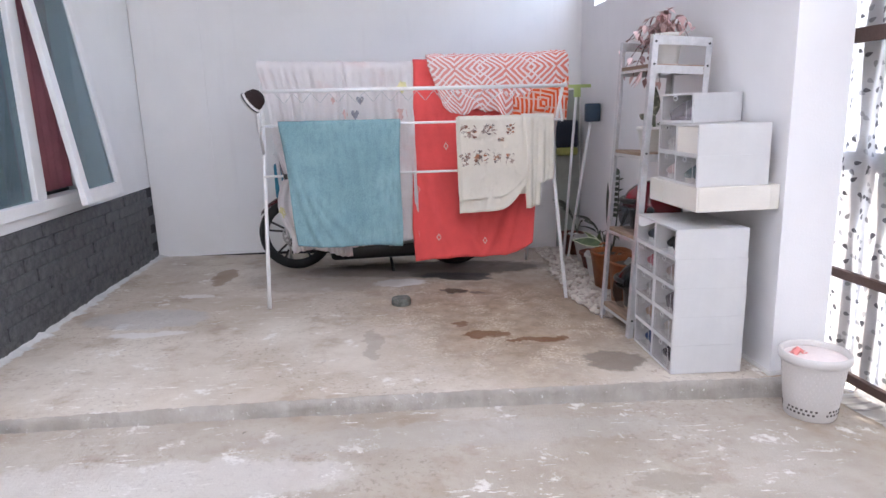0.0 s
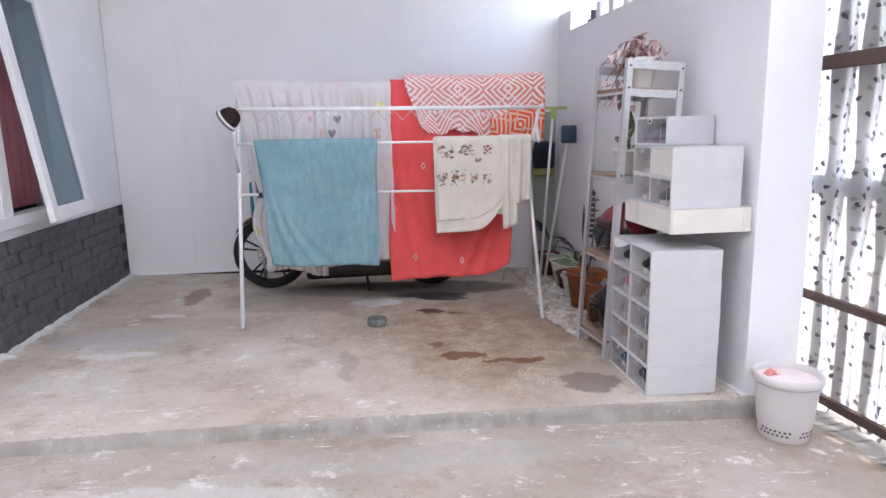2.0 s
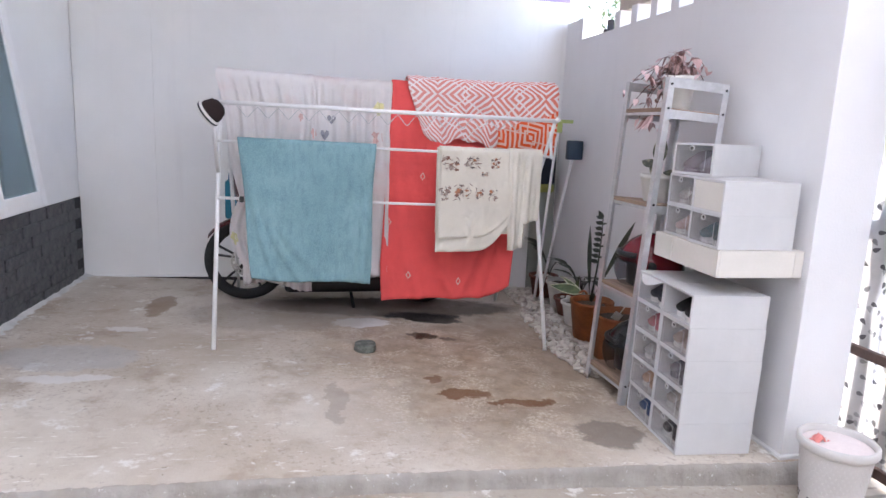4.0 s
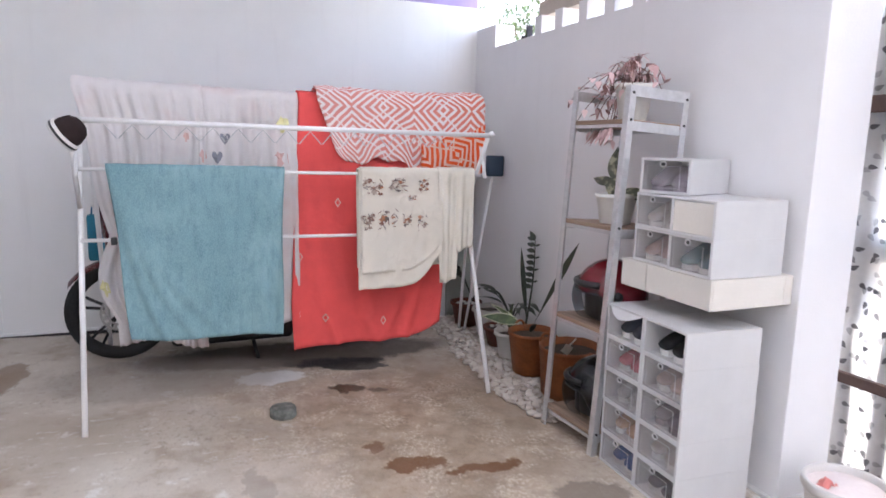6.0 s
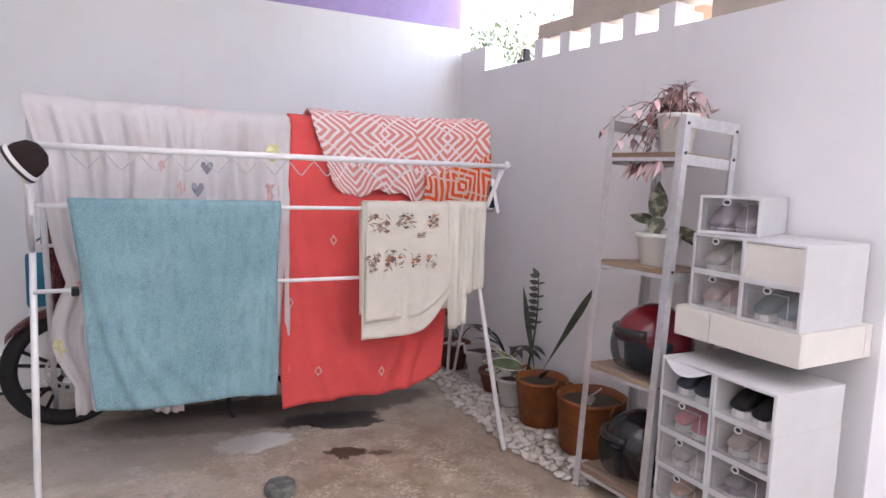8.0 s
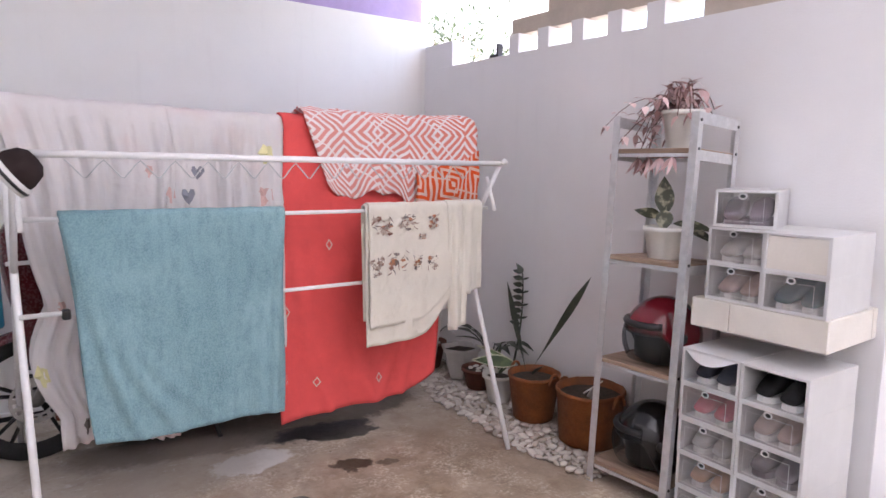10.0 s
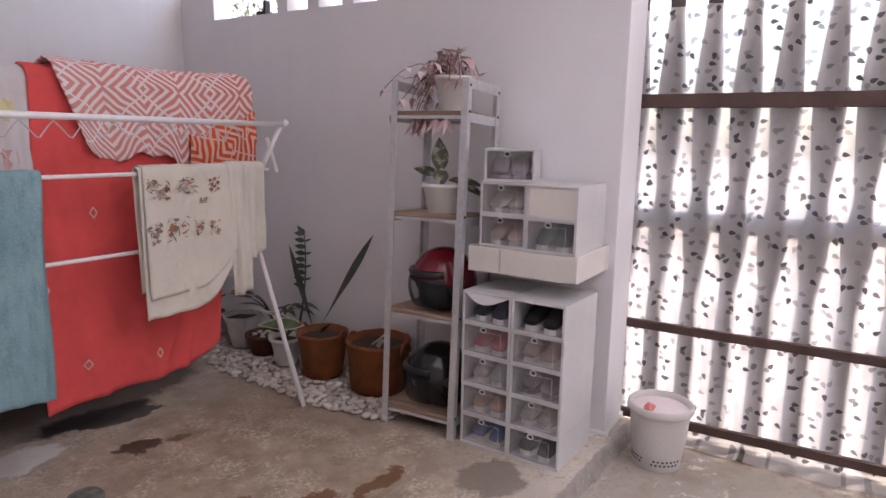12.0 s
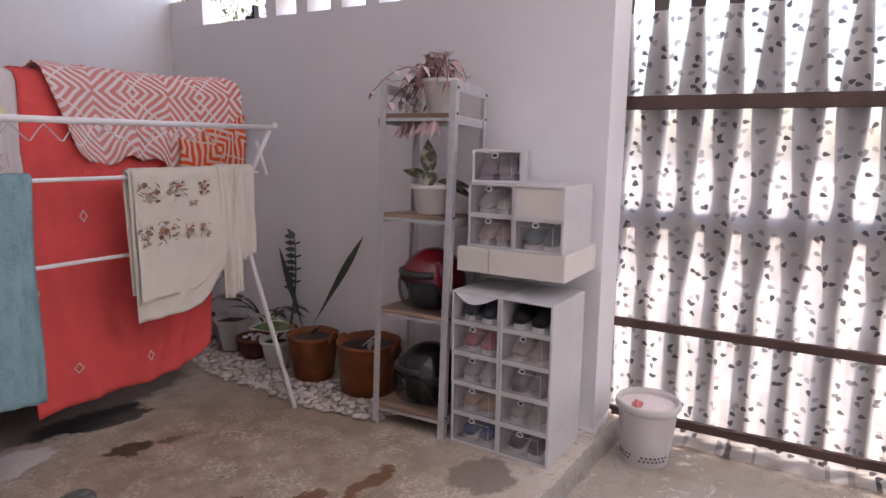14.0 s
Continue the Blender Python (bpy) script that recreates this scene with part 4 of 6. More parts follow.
# ---------------------------------------------------------------- shelf rack
SH = pose(1.275, 3.247, fl(1.28), 0, 3.2, 2.0)
shelf = thing("shelf_rack", "narrow silver angle-iron rack with four plywood shelves", "shelf", SH)
SD, SW, SHT = 0.325, 0.385, 1.60


def angle_post(x, y, sx_, sy_):
    b = B()
    box(b, min(x, x + 0.032 * sx_), max(x, x + 0.032 * sx_), min(y, y + 0.0035 * sy_), max(y, y + 0.0035 * sy_), 0, SHT)
    box(b, min(x, x + 0.0035 * sx_), max(x, x + 0.0035 * sx_), min(y + 0.0035 * sy_, y + 0.032 * sy_), max(y + 0.0035 * sy_, y + 0.032 * sy_), 0, SHT)
    p_ = part("post", b, ALU, shelf)
    for z in (0.10, 0.56, 1.01, 1.46, 1.57):
        part("bolt", tube(B(), ((x + 0.016 * sx_, y - 0.004 * sy_, z), (x + 0.016 * sx_, y + 0.001 * sy_, z)), 0.006, 8), BLACK, p_, "dark bolt head")


for x, y, a, b in ((0, 0, 1, 1), (SD, 0, -1, 1), (0, SW, 1, -1), (SD, SW, -1, -1)):
    angle_post(x, y, a, b)
for z in (0.085, 0.545, 0.995, 1.445):
    s_ = part("shelf", box(B(), 0.006, SD - 0.006, 0.006, SW - 0.006, z, z + 0.018, 0.002), WOOD, shelf, "plywood shelf board")
    for y in (0.0045, SW - 0.0085):
        part("shelf_rail", box(B(), 0.034, SD - 0.034, y, y + 0.004, z - 0.028, z + 0.012), ALU, s_, "silver angle rail")
    for x in (0.0045, SD - 0.0085):
        part("shelf_rail", box(B(), x, x + 0.004, 0.034, SW - 0.034, z - 0.016, z - 0.002), ALU, s_)
for y in (0.0, SW - 0.004):
    part("top_rail", box(B(), 0.0, SD, y - 0.0005, y + 0.0045, SHT - 0.045, SHT, 0.001), ALU, shelf)


def on_shelf(x, y, z):
    return SH @ Vector((x, y, z))


# ---------------------------------------------------------------- shoe boxes
WINDOW = Mat("clear_box_window", 0.12)
WINDOW.color((0.88, 0.87, 0.87))
WINDOW.b.inputs["Transmission Weight"].default_value = 0.0
tp = WINDOW.node("ShaderNodeBsdfTransparent")
tp.inputs[0].default_value = (0.93, 0.92, 0.92, 1)
wmx = WINDOW.node("ShaderNodeMixShader")
WINDOW.link(WINDOW.ramp(WINDOW.noise(14.0), 0.04, 0.10), wmx.inputs[0])
WINDOW.link(tp.outputs[0], wmx.inputs[1])
WINDOW.link(WINDOW.b.outputs[0], wmx.inputs[2])
WINDOW.link(wmx.outputs[0], WINDOW.t.nodes["Material Output"].inputs[0])
WINDOW = WINDOW.m


def shoe_mats(name, col):
    return simple(name, col, 0.7, 0.0, 0.2, 30)


SOLE = simple("shoe_sole", (0.70, 0.68, 0.66), 0.6)


def shoe(parent, x, y, z, material, label, sole=SOLE, high=1.0, length=0.24):
    """A low shoe with its toe at the front, on a pale sole."""
    sh = thing("shoe", label, "shoe", group="shoes in boxes")
    sh.matrix_world = parent @ Matrix.Translation((x, y, z))
    n_, k_ = 11, 12
    b = B()
    prev = None
    for i in range(n_ + 1):
        t = i / n_
        xx = length * t
        w = 0.041 * (math.sin(math.pi * min(1, 0.10 + 0.80 * t) ** 0.75) ** 0.4) * (1.0 - 0.10 * t)
        h = (0.048 + 0.052 * high * min(1, max(0, (t - 0.05) / 0.35))) * (1 if 0.02 < t < 0.98 else 0.75)
        ring = [b.verts.new((xx, max(0.006, w) * math.cos(2 * math.pi * k / k_), 0.018 + h * 0.5 + h * 0.5 * math.sin(2 * math.pi * k / k_) * (0.9 + 0.1 * math.cos(k)))) for k in range(k_)]
        if prev:
            for k in range(k_):
                b.faces.new((prev[k], prev[(k + 1) % k_], ring[(k + 1) % k_], ring[k]))
        else:
            b.faces.new(ring[::-1])
        prev = ring
    b.faces.new(prev)
    part("upper", b, material, sh, "", True)
    b = B()
    out = [(length * (0.5 - 0.52 * math.cos(a)), 0.043 * math.copysign(abs(math.sin(a)) ** 0.45, math.sin(a)) * (1 - 0.06 * math.cos(a))) for a in [2 * math.pi * k / 18 for k in range(18)]]
    prism(b, out, 0.0, 0.022)
    part("sole", b, sole, sh)
    return sh


def shoe_box(m_, w, h, d, door="shut", label="white plastic shoe box with clear drop-front window"):
    """An open-fronted box: front at x = 0, depth along x, breadth along y."""
    bx = thing("shoe_box", label, "storage box", m_, "stacked shoe boxes")
    t = 0.004
    b = B()
    rings = []
    for (x, g) in ((d, 0.0), (0.0, 0.0), (0.0, t), (d - t, t)):
        rings.append([b.verts.new((x, y, z)) for y, z in ((g, g), (w - g, g), (w - g, h - g), (g, h - g))])
    for a_, c_ in zip(rings, rings[1:]):
        for k in range(4):
            b.faces.new((a_[k], a_[(k + 1) % 4], c_[(k + 1) % 4], c_[k]))
    b.faces.new(rings[0])
    b.faces.new(rings[-1])
    part("body", b, PLASTIC, bx)
    fr_ = B()
    e = 0.011
    box(fr_, -0.005, 0.0, 0, w, 0, e, 0.001)
    box(fr_, -0.005, 0.0, 0, w, h - e * 0.8, h, 0.001)
    box(fr_, -0.005, 0.0, 0, e, e, h - e * 0.8, 0.001)
    box(fr_, -0.005, 0.0, w - e, w, e, h - e * 0.8, 0.001)
    part("front_frame", fr_, PLASTIC, bx)
    if door == "solid":
        part("panel", box(B(), -0.002, 0.002, e, w - e, e, h - e, 0.001), CREAM, bx, "closed white back panel")
    elif door == "shut":
        dr = part("door", box(B(), -0.0025, -0.0005, e + 0.001, w - e - 0.001, e + 0.001, h - e), WINDOW, bx, "clear plastic drop door")
        dr.visible_shadow = False
        b = B()
        for (y0, y1, z0, z1) in ((0.045, w - 0.028, 0.022, 0.0228), (0.045, w - 0.028, h - 0.030, h - 0.0292), (0.045, 0.0458, 0.022, h - 0.030), (w - 0.0288, w - 0.028, 0.022, h - 0.030)):
            box(b, -0.0045, -0.0028, y0, y1, z0, z1)
        part("moulding", b, PLASTIC, dr, "moulded line on the door")
        ring = [(-0.004, w * 0.55 + 0.013 * math.cos(a), h - 0.022 + 0.010 * math.sin(a)) for a in [2 * math.pi * k / 16 for k in range(16)]]
        part("finger_hole", tube(B(), ring, 0.003, 6, True), PLASTIC, dr, "white ring round the finger hole", True)
        # flat black disc: the shade inside the finger hole as colour
        b = B()
        cv = b.verts.new((-0.0035, w * 0.55, h - 0.022))
        rg = [b.verts.new((-0.0035, p[1], p[2])) for p in ring]
        for i in range(16):
            b.faces.new((cv, rg[i], rg[(i + 1) % 16]))
        part("hole", b, BLACK, dr, "black disc painted as the shaded finger hole")
    elif door == "lifted":
        part("door", grid(B(), 14, 6, lambda u, v: (-0.003 - 0.03 * v * math.sin(math.pi * u), w * (0.06 + 0.88 * u), h - 0.008 - 0.035 * v * math.sin(math.pi * u))), PLASTIC, bx, "half-lifted soft lid", True)
    return bx


S0 = pose(1.278, 2.748, fl(1.28), 0, 1.0, -3.0)
BW, BH, BD = 0.2375, 0.14, 0.34
colours = {
    (0, 0): ((0.055, 0.04, 0.06), "dark plum sneaker"), (0, 1): ((0.55, 0.50, 0.46), "off-white flat shoe"), (0, 2): ((0.15, 0.12, 0.15), "dark mauve-grey shoe"),
    (0, 3): ((0.55, 0.42, 0.38), "pale pink flat shoe"), (0, 4): ((0.008, 0.008, 0.010), "black sneaker with white sole"),
    (1, 0): ((0.012, 0.075, 0.26), "bright blue shoe"), (1, 1): ((0.58, 0.36, 0.24), "tan and white sneaker"), (1, 2): ((0.55, 0.54, 0.53), "white shoe"),
    (1, 3): ((0.58, 0.12, 0.17), "rosy red sandal"), (1, 4): ((0.05, 0.055, 0.075), "dark blue shoe"),
}
rnd = random.Random(5)
for (cx, cz), (col_, lab) in colours.items():
    door = "shut" if cz < 4 else ("open" if cx == 0 else "lifted")
    jx, jy = rnd.uniform(-0.003, 0.003), rnd.uniform(-0.001, 0.001)
    mb = S0 @ Matrix.Translation((jx - 0.002 * cz, cx * (BW + 0.001) + jy, cz * BH))
    shoe_box(mb, BW - 0.001, BH - 0.0008, BD, door, {"shut": "white plastic shoe box with clear drop-front window", "open": "white plastic shoe box standing open at the front", "lifted": "white plastic shoe box with its soft lid half lifted"}[door])
    mm = shoe_mats("shoe_" + lab.replace(" ", "_"), col_)
    for k in (0, 1):
        shoe(mb, 0.03 + 0.012 * k, 0.078 + 0.094 * k, 0.0045, mm, lab + " in its box", SOLE if cz != 2 or cx else mm, 0.6 + 0.4 * rnd.random())

# cream drawer unit fixed to the column, two columns of boxes on it, one box on top
unit = thing("drawer_unit", "flat cream drawer unit fixed against the column", "drawer", pose(1.361, 2.738, 0.733, 0, 0, -1.5))
part("body", box(B(), 0.004, 0.388, 0, 0.50, 0, 0.112, 0.002), CREAM, unit)
part("drawer_front", box(B(), -0.006, 0.003, 0.0, 0.343, 0.001, 0.111, 0.002), CREAM, unit)
part("drawer_front", box(B(), -0.006, 0.003, 0.347, 0.50, 0.001, 0.111, 0.002), CREAM, unit)
part("end_cap", box(B(), 0.345, 0.349, -0.002, 0.0, 0.0, 0.112), CREAM, unit)
U0 = pose(1.362, 2.748, 0.8465, 0, 0, -1.5)
for cx, cz, door, col_, lab in ((0, 0, "shut", (0.05, 0.12, 0.14), "teal green sandal"), (0, 1, "solid", None, ""), (1, 0, "shut", (0.62, 0.44, 0.40), "blush pink sneaker"), (1, 1, "shut", (0.62, 0.58, 0.54), "cream shoe")):
    mb = U0 @ Matrix.Translation((0.012 * cx, cx * 0.226 + 0.001, cz * 0.1385)) @ pose(0, 0, 0, 0, 0, 0.0 if cx == 0 else -1.5)
    shoe_box(mb, 0.222, 0.138, 0.335, door, "white plastic shoe box turned back to front" if door == "solid" else "white plastic shoe box with clear drop-front window")
    if col_:
        mm = shoe_mats("shoe_" + lab.replace(" ", "_"), col_)
        for k in (0, 1):
            shoe(mb, 0.03, 0.070 + 0.090 * k, 0.0045, mm, lab + " in its box", SOLE, 0.9)
T0 = pose(1.452, 2.975, 1.125, 0, 0, 18)
shoe_box(T0, 0.215, 0.138, 0.315, "shut", "single white shoe box standing askew on top")
mm = shoe_mats("shoe_mauve", (0.24, 0.18, 0.23))
for k in (0, 1):
    shoe(T0, 0.03, 0.065 + 0.09 * k, 0.0045, mm, "dusky mauve sneaker in its box", mm, 0.9)

# ---------------------------------------------------------------- window in the house wall
GLASS = Mat("window_glass", 0.03)
GLASS.color((0.25, 0.33, 0.36))
gt = GLASS.node("ShaderNodeBsdfTransparent")
gt.inputs[0].default_value = (0.62, 0.72, 0.75, 1)
gm = GLASS.node("ShaderNodeMixShader")
gm.inputs[0].default_value = 0.35
GLASS.b.inputs["Roughness"].default_value = 0.04
GLASS.link(gt.outputs[0], gm.inputs[1])
GLASS.link(GLASS.b.outputs[0], gm.inputs[2])
GLASS.link(gm.outputs[0], GLASS.t.nodes["Material Output"].inputs[0])
GLASS = GLASS.m
CURTAIN = plain_cloth("dusty_red_curtain", (0.60, 0.22, 0.25), 0.15, 0.2, 0.1)
win = thing("window_1", "white framed window with fixed pane and open awning sash", "window", kind="structure")


def wbar(name, y0, y1, z0, z1, out=0.012, deep=0.06, parent=win, material=TRIM):
    b = B()
    prism(b, ((lwx(y0) + out, y0), (lwx(y1) + out, y1), (lwx(y1) - deep, y1), (lwx(y0) - deep, y0)), z0, z1)
    bmesh.ops.bevel(b, geom=list(b.edges), offset=0.003, segments=1, affect="EDGES")
    return part(name, b, material, parent)


wbar("window_sill", WY0 - 0.06, WY1 + 0.03, WZ0 - 0.055, WZ0 + 0.012, 0.03)
wbar("frame_head", WY0 - 0.06, WY1 + 0.03, WZ1 - 0.06, WZ1 + 0.05, 0.02)
for y, w in ((WY0 - 0.06, 0.085), (3.93, 0.105), (WY1 - 0.045, 0.085)):
    wbar("frame_stile", y, y + w, WZ0 + 0.012, WZ1 - 0.06)
wbar("fixed_pane", WY0 + 0.02, 3.93, WZ0 + 0.01, WZ1 - 0.06, -0.018, 0.024, win, GLASS)
# awning sash, hinged at its head and pushed out at the foot
SY0, SY1 = 4.005, 4.60
hinge = Vector((lwx(4.3) + 0.015, 0, WZ1 - 0.05))
lean = math.atan2(0.185, 1.36)
sash = part("sash", B(), TRIM, win, "open awning sash with tinted glass")


def sash_bar(name, y0, y1, a0, a1, t0=0.0, t1=0.035, material=TRIM):
    b = B()
    box(b, t0, t1, y0, y1, -a1, -a0, 0.003)
    bmesh.ops.transform(b, matrix=Matrix.Translation(hinge) @ Matrix.Rotation(-lean, 4, "Y"), verts=b.verts)
    return part(name, b, material, sash)


SL = 1.37
sash_bar("stile", SY0, SY0 + 0.075, 0, SL)
sash_bar("stile", SY1 - 0.075, SY1, 0, SL)
sash_bar("bottom_rail", SY0 + 0.075, SY1 - 0.075, SL - 0.085, SL)
sash_bar("top_rail", SY0 + 0.075, SY1 - 0.075, 0, 0.075)
sash_bar("glass", SY0 + 0.072, SY1 - 0.072, 0.072, SL - 0.082, 0.014, 0.020, GLASS)
curtain = thing("curtain", "dusty red curtain hanging behind the open sash", "curtain")
ob = part("cloth", grid(B(), 60, 4, lambda u, v: (lwx(4.1) - 0.10 + 0.018 * math.sin(u * 44), 3.99 + 0.68 * u, WZ0 + 0.03 + 1.36 * v)), CURTAIN, curtain, "", True)
thick(ob, 0.003)
# added curtain, coloured dark so that the fixed pane looks unlit inside
grey_curtain = thing("curtain", "added dark grey curtain that darkens the fixed pane", "curtain")
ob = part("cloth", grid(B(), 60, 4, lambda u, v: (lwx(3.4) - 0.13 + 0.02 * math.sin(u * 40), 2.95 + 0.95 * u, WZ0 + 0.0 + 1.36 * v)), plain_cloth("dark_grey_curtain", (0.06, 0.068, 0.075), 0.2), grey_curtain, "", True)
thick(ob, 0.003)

# ---------------------------------------------------------------- stone on the floor
st = thing("concrete_plug", "small grey-green concrete plug standing on the floor", "stone", pose(0.082, 4.06, fl(0.08) - 0.002))
b_ = lathe(B(), ((0.060, 0.0), (0.063, 0.006), (0.062, 0.040), (0.058, 0.046), (0.030, 0.047), (0.0, 0.046)), sides=22)
for v in b_.verts:
    v.co *= 1 + 0.05 * noise.noise(v.co * 30)
part("plug", b_, simple("mossy_cement", (0.17, 0.178, 0.16), 0.9, 0, 0.45, 25, 70, 0.8), st)

# ---------------------------------------------------------------- bin
BINM = simple("white_bin_plastic", (0.58, 0.55, 0.53), 0.45, 0, 0.05)
bin_ = thing("waste_bin", "white perforated plastic bin with pinkish lid beside column", "bin", pose(1.79, 2.462, gr(1.79)))
bin_.scale = (0.865, 0.865, 0.89)
part("body", lathe(B(), ((0.0, 0.0), (0.118, 0.0), (0.121, 0.006), (0.134, 0.12), (0.150, 0.28), (0.153, 0.30)), sides=40), BINM, bin_, "", True)
part("rim", lathe(B(), ((0.148, 0.285), (0.160, 0.287), (0.168, 0.300), (0.166, 0.325), (0.158, 0.333), (0.146, 0.325), (0.146, 0.29)), sides=40), BINM, bin_, "rolled rim", True)
part("lid", lathe(B(), ((0.145, 0.302), (0.12, 0.306), (0.06, 0.311), (0.0, 0.313)), sides=36), simple("pink_white_plastic", (0.78, 0.68, 0.66), 0.5), bin_, "pinkish contents cover", True)
# perforations are solid tabs; the dark ones carry the holes' shade as colour
HOLE = simple("shadowed_hole", (0.10, 0.085, 0.08), 0.9)
PALEH = simple("pale_hole", (0.60, 0.57, 0.55), 0.8)
hole_me = mesh_of("perforation", box(B(), -0.003, 0.0, -0.006, 0.006, -0.0055, 0.0055, 0.0015), HOLE)
slot_me = mesh_of("perforation", box(B(), -0.003, 0.0, -0.003, 0.003, -0.005, 0.005, 0.001), PALEH)
for k in range(36):
    for j_ in range(12):
        z = 0.040 + 0.020 * j_
        r = 0.1215 + 0.116 * (z - 0.006) if z < 0.12 else 0.134 + 0.100 * (z - 0.12)
        if j_ < 2 and k % 9 in (7, 8) or j_ == 2:
            continue
        ob = new("perforation", hole_me if j_ < 2 else slot_me)
        ob.parent = bin_
        ob.matrix_local = pose(0, 0, z, 0, 0, 10 * k + 5 * (j_ % 2)) @ Matrix.Translation((r + 0.0010, 0, 0))
rag = thing("rag", "small crumpled faded-red rag on the bin lid", "rag", pose(1.74, 2.497, gr(1.79) + 0.272))
b_ = grid(B(), 12, 10, lambda u, v: (0.05 * (u - 0.5) * 1.3, 0.042 * (v - 0.5), 0.002 + 0.030 * max(0, 1 - 2.2 * abs(u - 0.4) - 0.9 * abs(v - 0.5)) + 0.010 * noise.noise(Vector((u * 5, v * 5, 2)))))
thick(part("cloth", b_, simple("faded_red_rag", (0.72, 0.25, 0.23), 0.85), rag, "", True), 0.004)

# ---------------------------------------------------------------- pots and plants
TERRA = simple("dark_terracotta", (0.15, 0.046, 0.028), 0.75, 0, 0.25, 14)
SACK = simple("brown_woven_pot", (0.26, 0.078, 0.020), 0.6, 0, 0.35, 12, 110, 0.6)
POTW = simple("white_pot_plastic", (0.72, 0.70, 0.66), 0.5, 0, 0.1)
POTG = simple("grey_stone_pot", (0.50, 0.47, 0.45), 0.7, 0, 0.15)
SOIL = simple("dry_soil", (0.06, 0.042, 0.03), 0.95, 0, 0.4, 40, 60, 0.8)
LEAFD = Mat("dark_green_leaf", 0.42)
LEAFD.color(LEAFD.mix(LEAFD.ramp(LEAFD.noise(20.0), 0.0, 1.0), (0.022, 0.030, 0.022), (0.045, 0.055, 0.035)))
LEAFD = LEAFD.m
LEAFG = Mat("green_leaf", 0.45)
LEAFG.color(LEAFG.mix(LEAFG.ramp(LEAFG.noise(14.0), 0.0, 1.0), (0.05, 0.085, 0.035), (0.11, 0.15, 0.06)))
LEAFG = LEAFG.m
LEAFV = Mat("cream_edged_leaf", 0.45)
LEAFV.color(LEAFV.mix(LEAFV.ramp(LEAFV.noise(26.0), 0.0, 0.9, 0.48, 0.62), (0.050, 0.055, 0.032), (0.36, 0.34, 0.24)))
LEAFV = LEAFV.m
EDGE = simple("leaf_cream_edge", (0.60, 0.60, 0.45), 0.5)
LEAFP = Mat("dusky_pink_leaf", 0.5)
LEAFP.color(LEAFP.mix(LEAFP.node("ShaderNodeObjectInfo").outputs["Random"], (0.22, 0.085, 0.078), (0.88, 0.66, 0.66)))
LEAFP = LEAFP.m
STEMP = simple("dusky_stem", (0.16, 0.075, 0.06), 0.6)


def leaf(b, base, way, up, length, width, curl=0.3, n=7, shape=0.6):
    """A pointed, slightly folded blade from base along way."""
    way, up = Vector(way).normalized(), Vector(up)
    side = way.cross(up).normalized()
    up = side.cross(way).normalized()
    rows_ = []
    for i in range(n + 1):
        t = i / n
        w = width * 0.5 * (math.sin(math.pi * t ** shape) if 0 < t < 1 else 0.02)
        c = Vector(base) + way * length * t - up * curl * length * t * t
        rows_.append([b.verts.new(c - side * w + up * 0.12 * w), b.verts.new(c), b.verts.new(c + side * w + up * 0.12 * w)])
    for p, q in zip(rows_, rows_[1:]):
        for k in (0, 1):
            b.faces.new((p[k], p[k + 1], q[k + 1], q[k]))


def pot(name, label, x, y, z, r0, r1, h, material, sides=30, lip=0.012, fill=0.85):
    th = thing(name, label, "plant pot", pose(x, y, z), "pots along the wall" if z < 0.5 else "")
    part("body", lathe(B(), ((0, 0), (r0 * 0.95, 0), (r0, 0.006), (r1, h - 0.02), (r1 + lip, h - 0.018), (r1 + lip, h), (r1 - 0.004, h), (r1 - 0.010, h * fill)), sides=sides), material, th, "", sides > 8)
    part("soil", lathe(B(), ((r1 - 0.006, h * fill), (r1 * 0.5, h * fill + 0.008), (0, h * fill + 0.01)), sides=sides), SOIL, th, "dry soil", True)
    return th


PZ = 0.012
grey_pot = pot("flower_pot", "pale grey hexagonal pot on white pebbles", 1.70, 5.06, fl(1.7) + PZ, 0.085, 0.125, 0.205, POTG, 6, 0.014)
red_pot = pot("flower_pot", "small brown-red pot on white pebbles", 1.66, 5.36, fl(1.66) + PZ, 0.08, 0.11, 0.18, TERRA)
terra = pot("flower_pot", "low dark terracotta pot on white pebbles", 1.66, 4.83, fl(1.66) + PZ, 0.075, 0.10, 0.13, TERRA)
wpot = pot("flower_pot", "small white pot with a variegated plant", 1.60, 4.58, fl(1.6) + PZ, 0.062, 0.088, 0.165, POTW)
sack1 = pot("flower_pot", "brown woven pot with tall dark blades", 1.585, 4.28, fl(1.58) + PZ, 0.108, 0.140, 0.255, SACK, 30, 0.004)
sack2 = pot("flower_pot", "large brown woven pot beside the shelf rack", 1.60, 3.90, fl(1.6) + PZ, 0.150, 0.168, 0.275, SACK, 34, 0.004)
for th, r in ((sack1, 0.14), (sack2, 0.168)):
    for s_ in (-1, 1):
        part("handle", tube(B(), [(r * 1.0 * math.cos(a) * 0.25 + s_ * 0.0, s_ * (r + 0.008), 0.225 + 0.055 * math.sin(a)) for a in [math.pi * k / 8 for k in range(9)]], 0.008, 6), SACK, th, "woven handle", True)
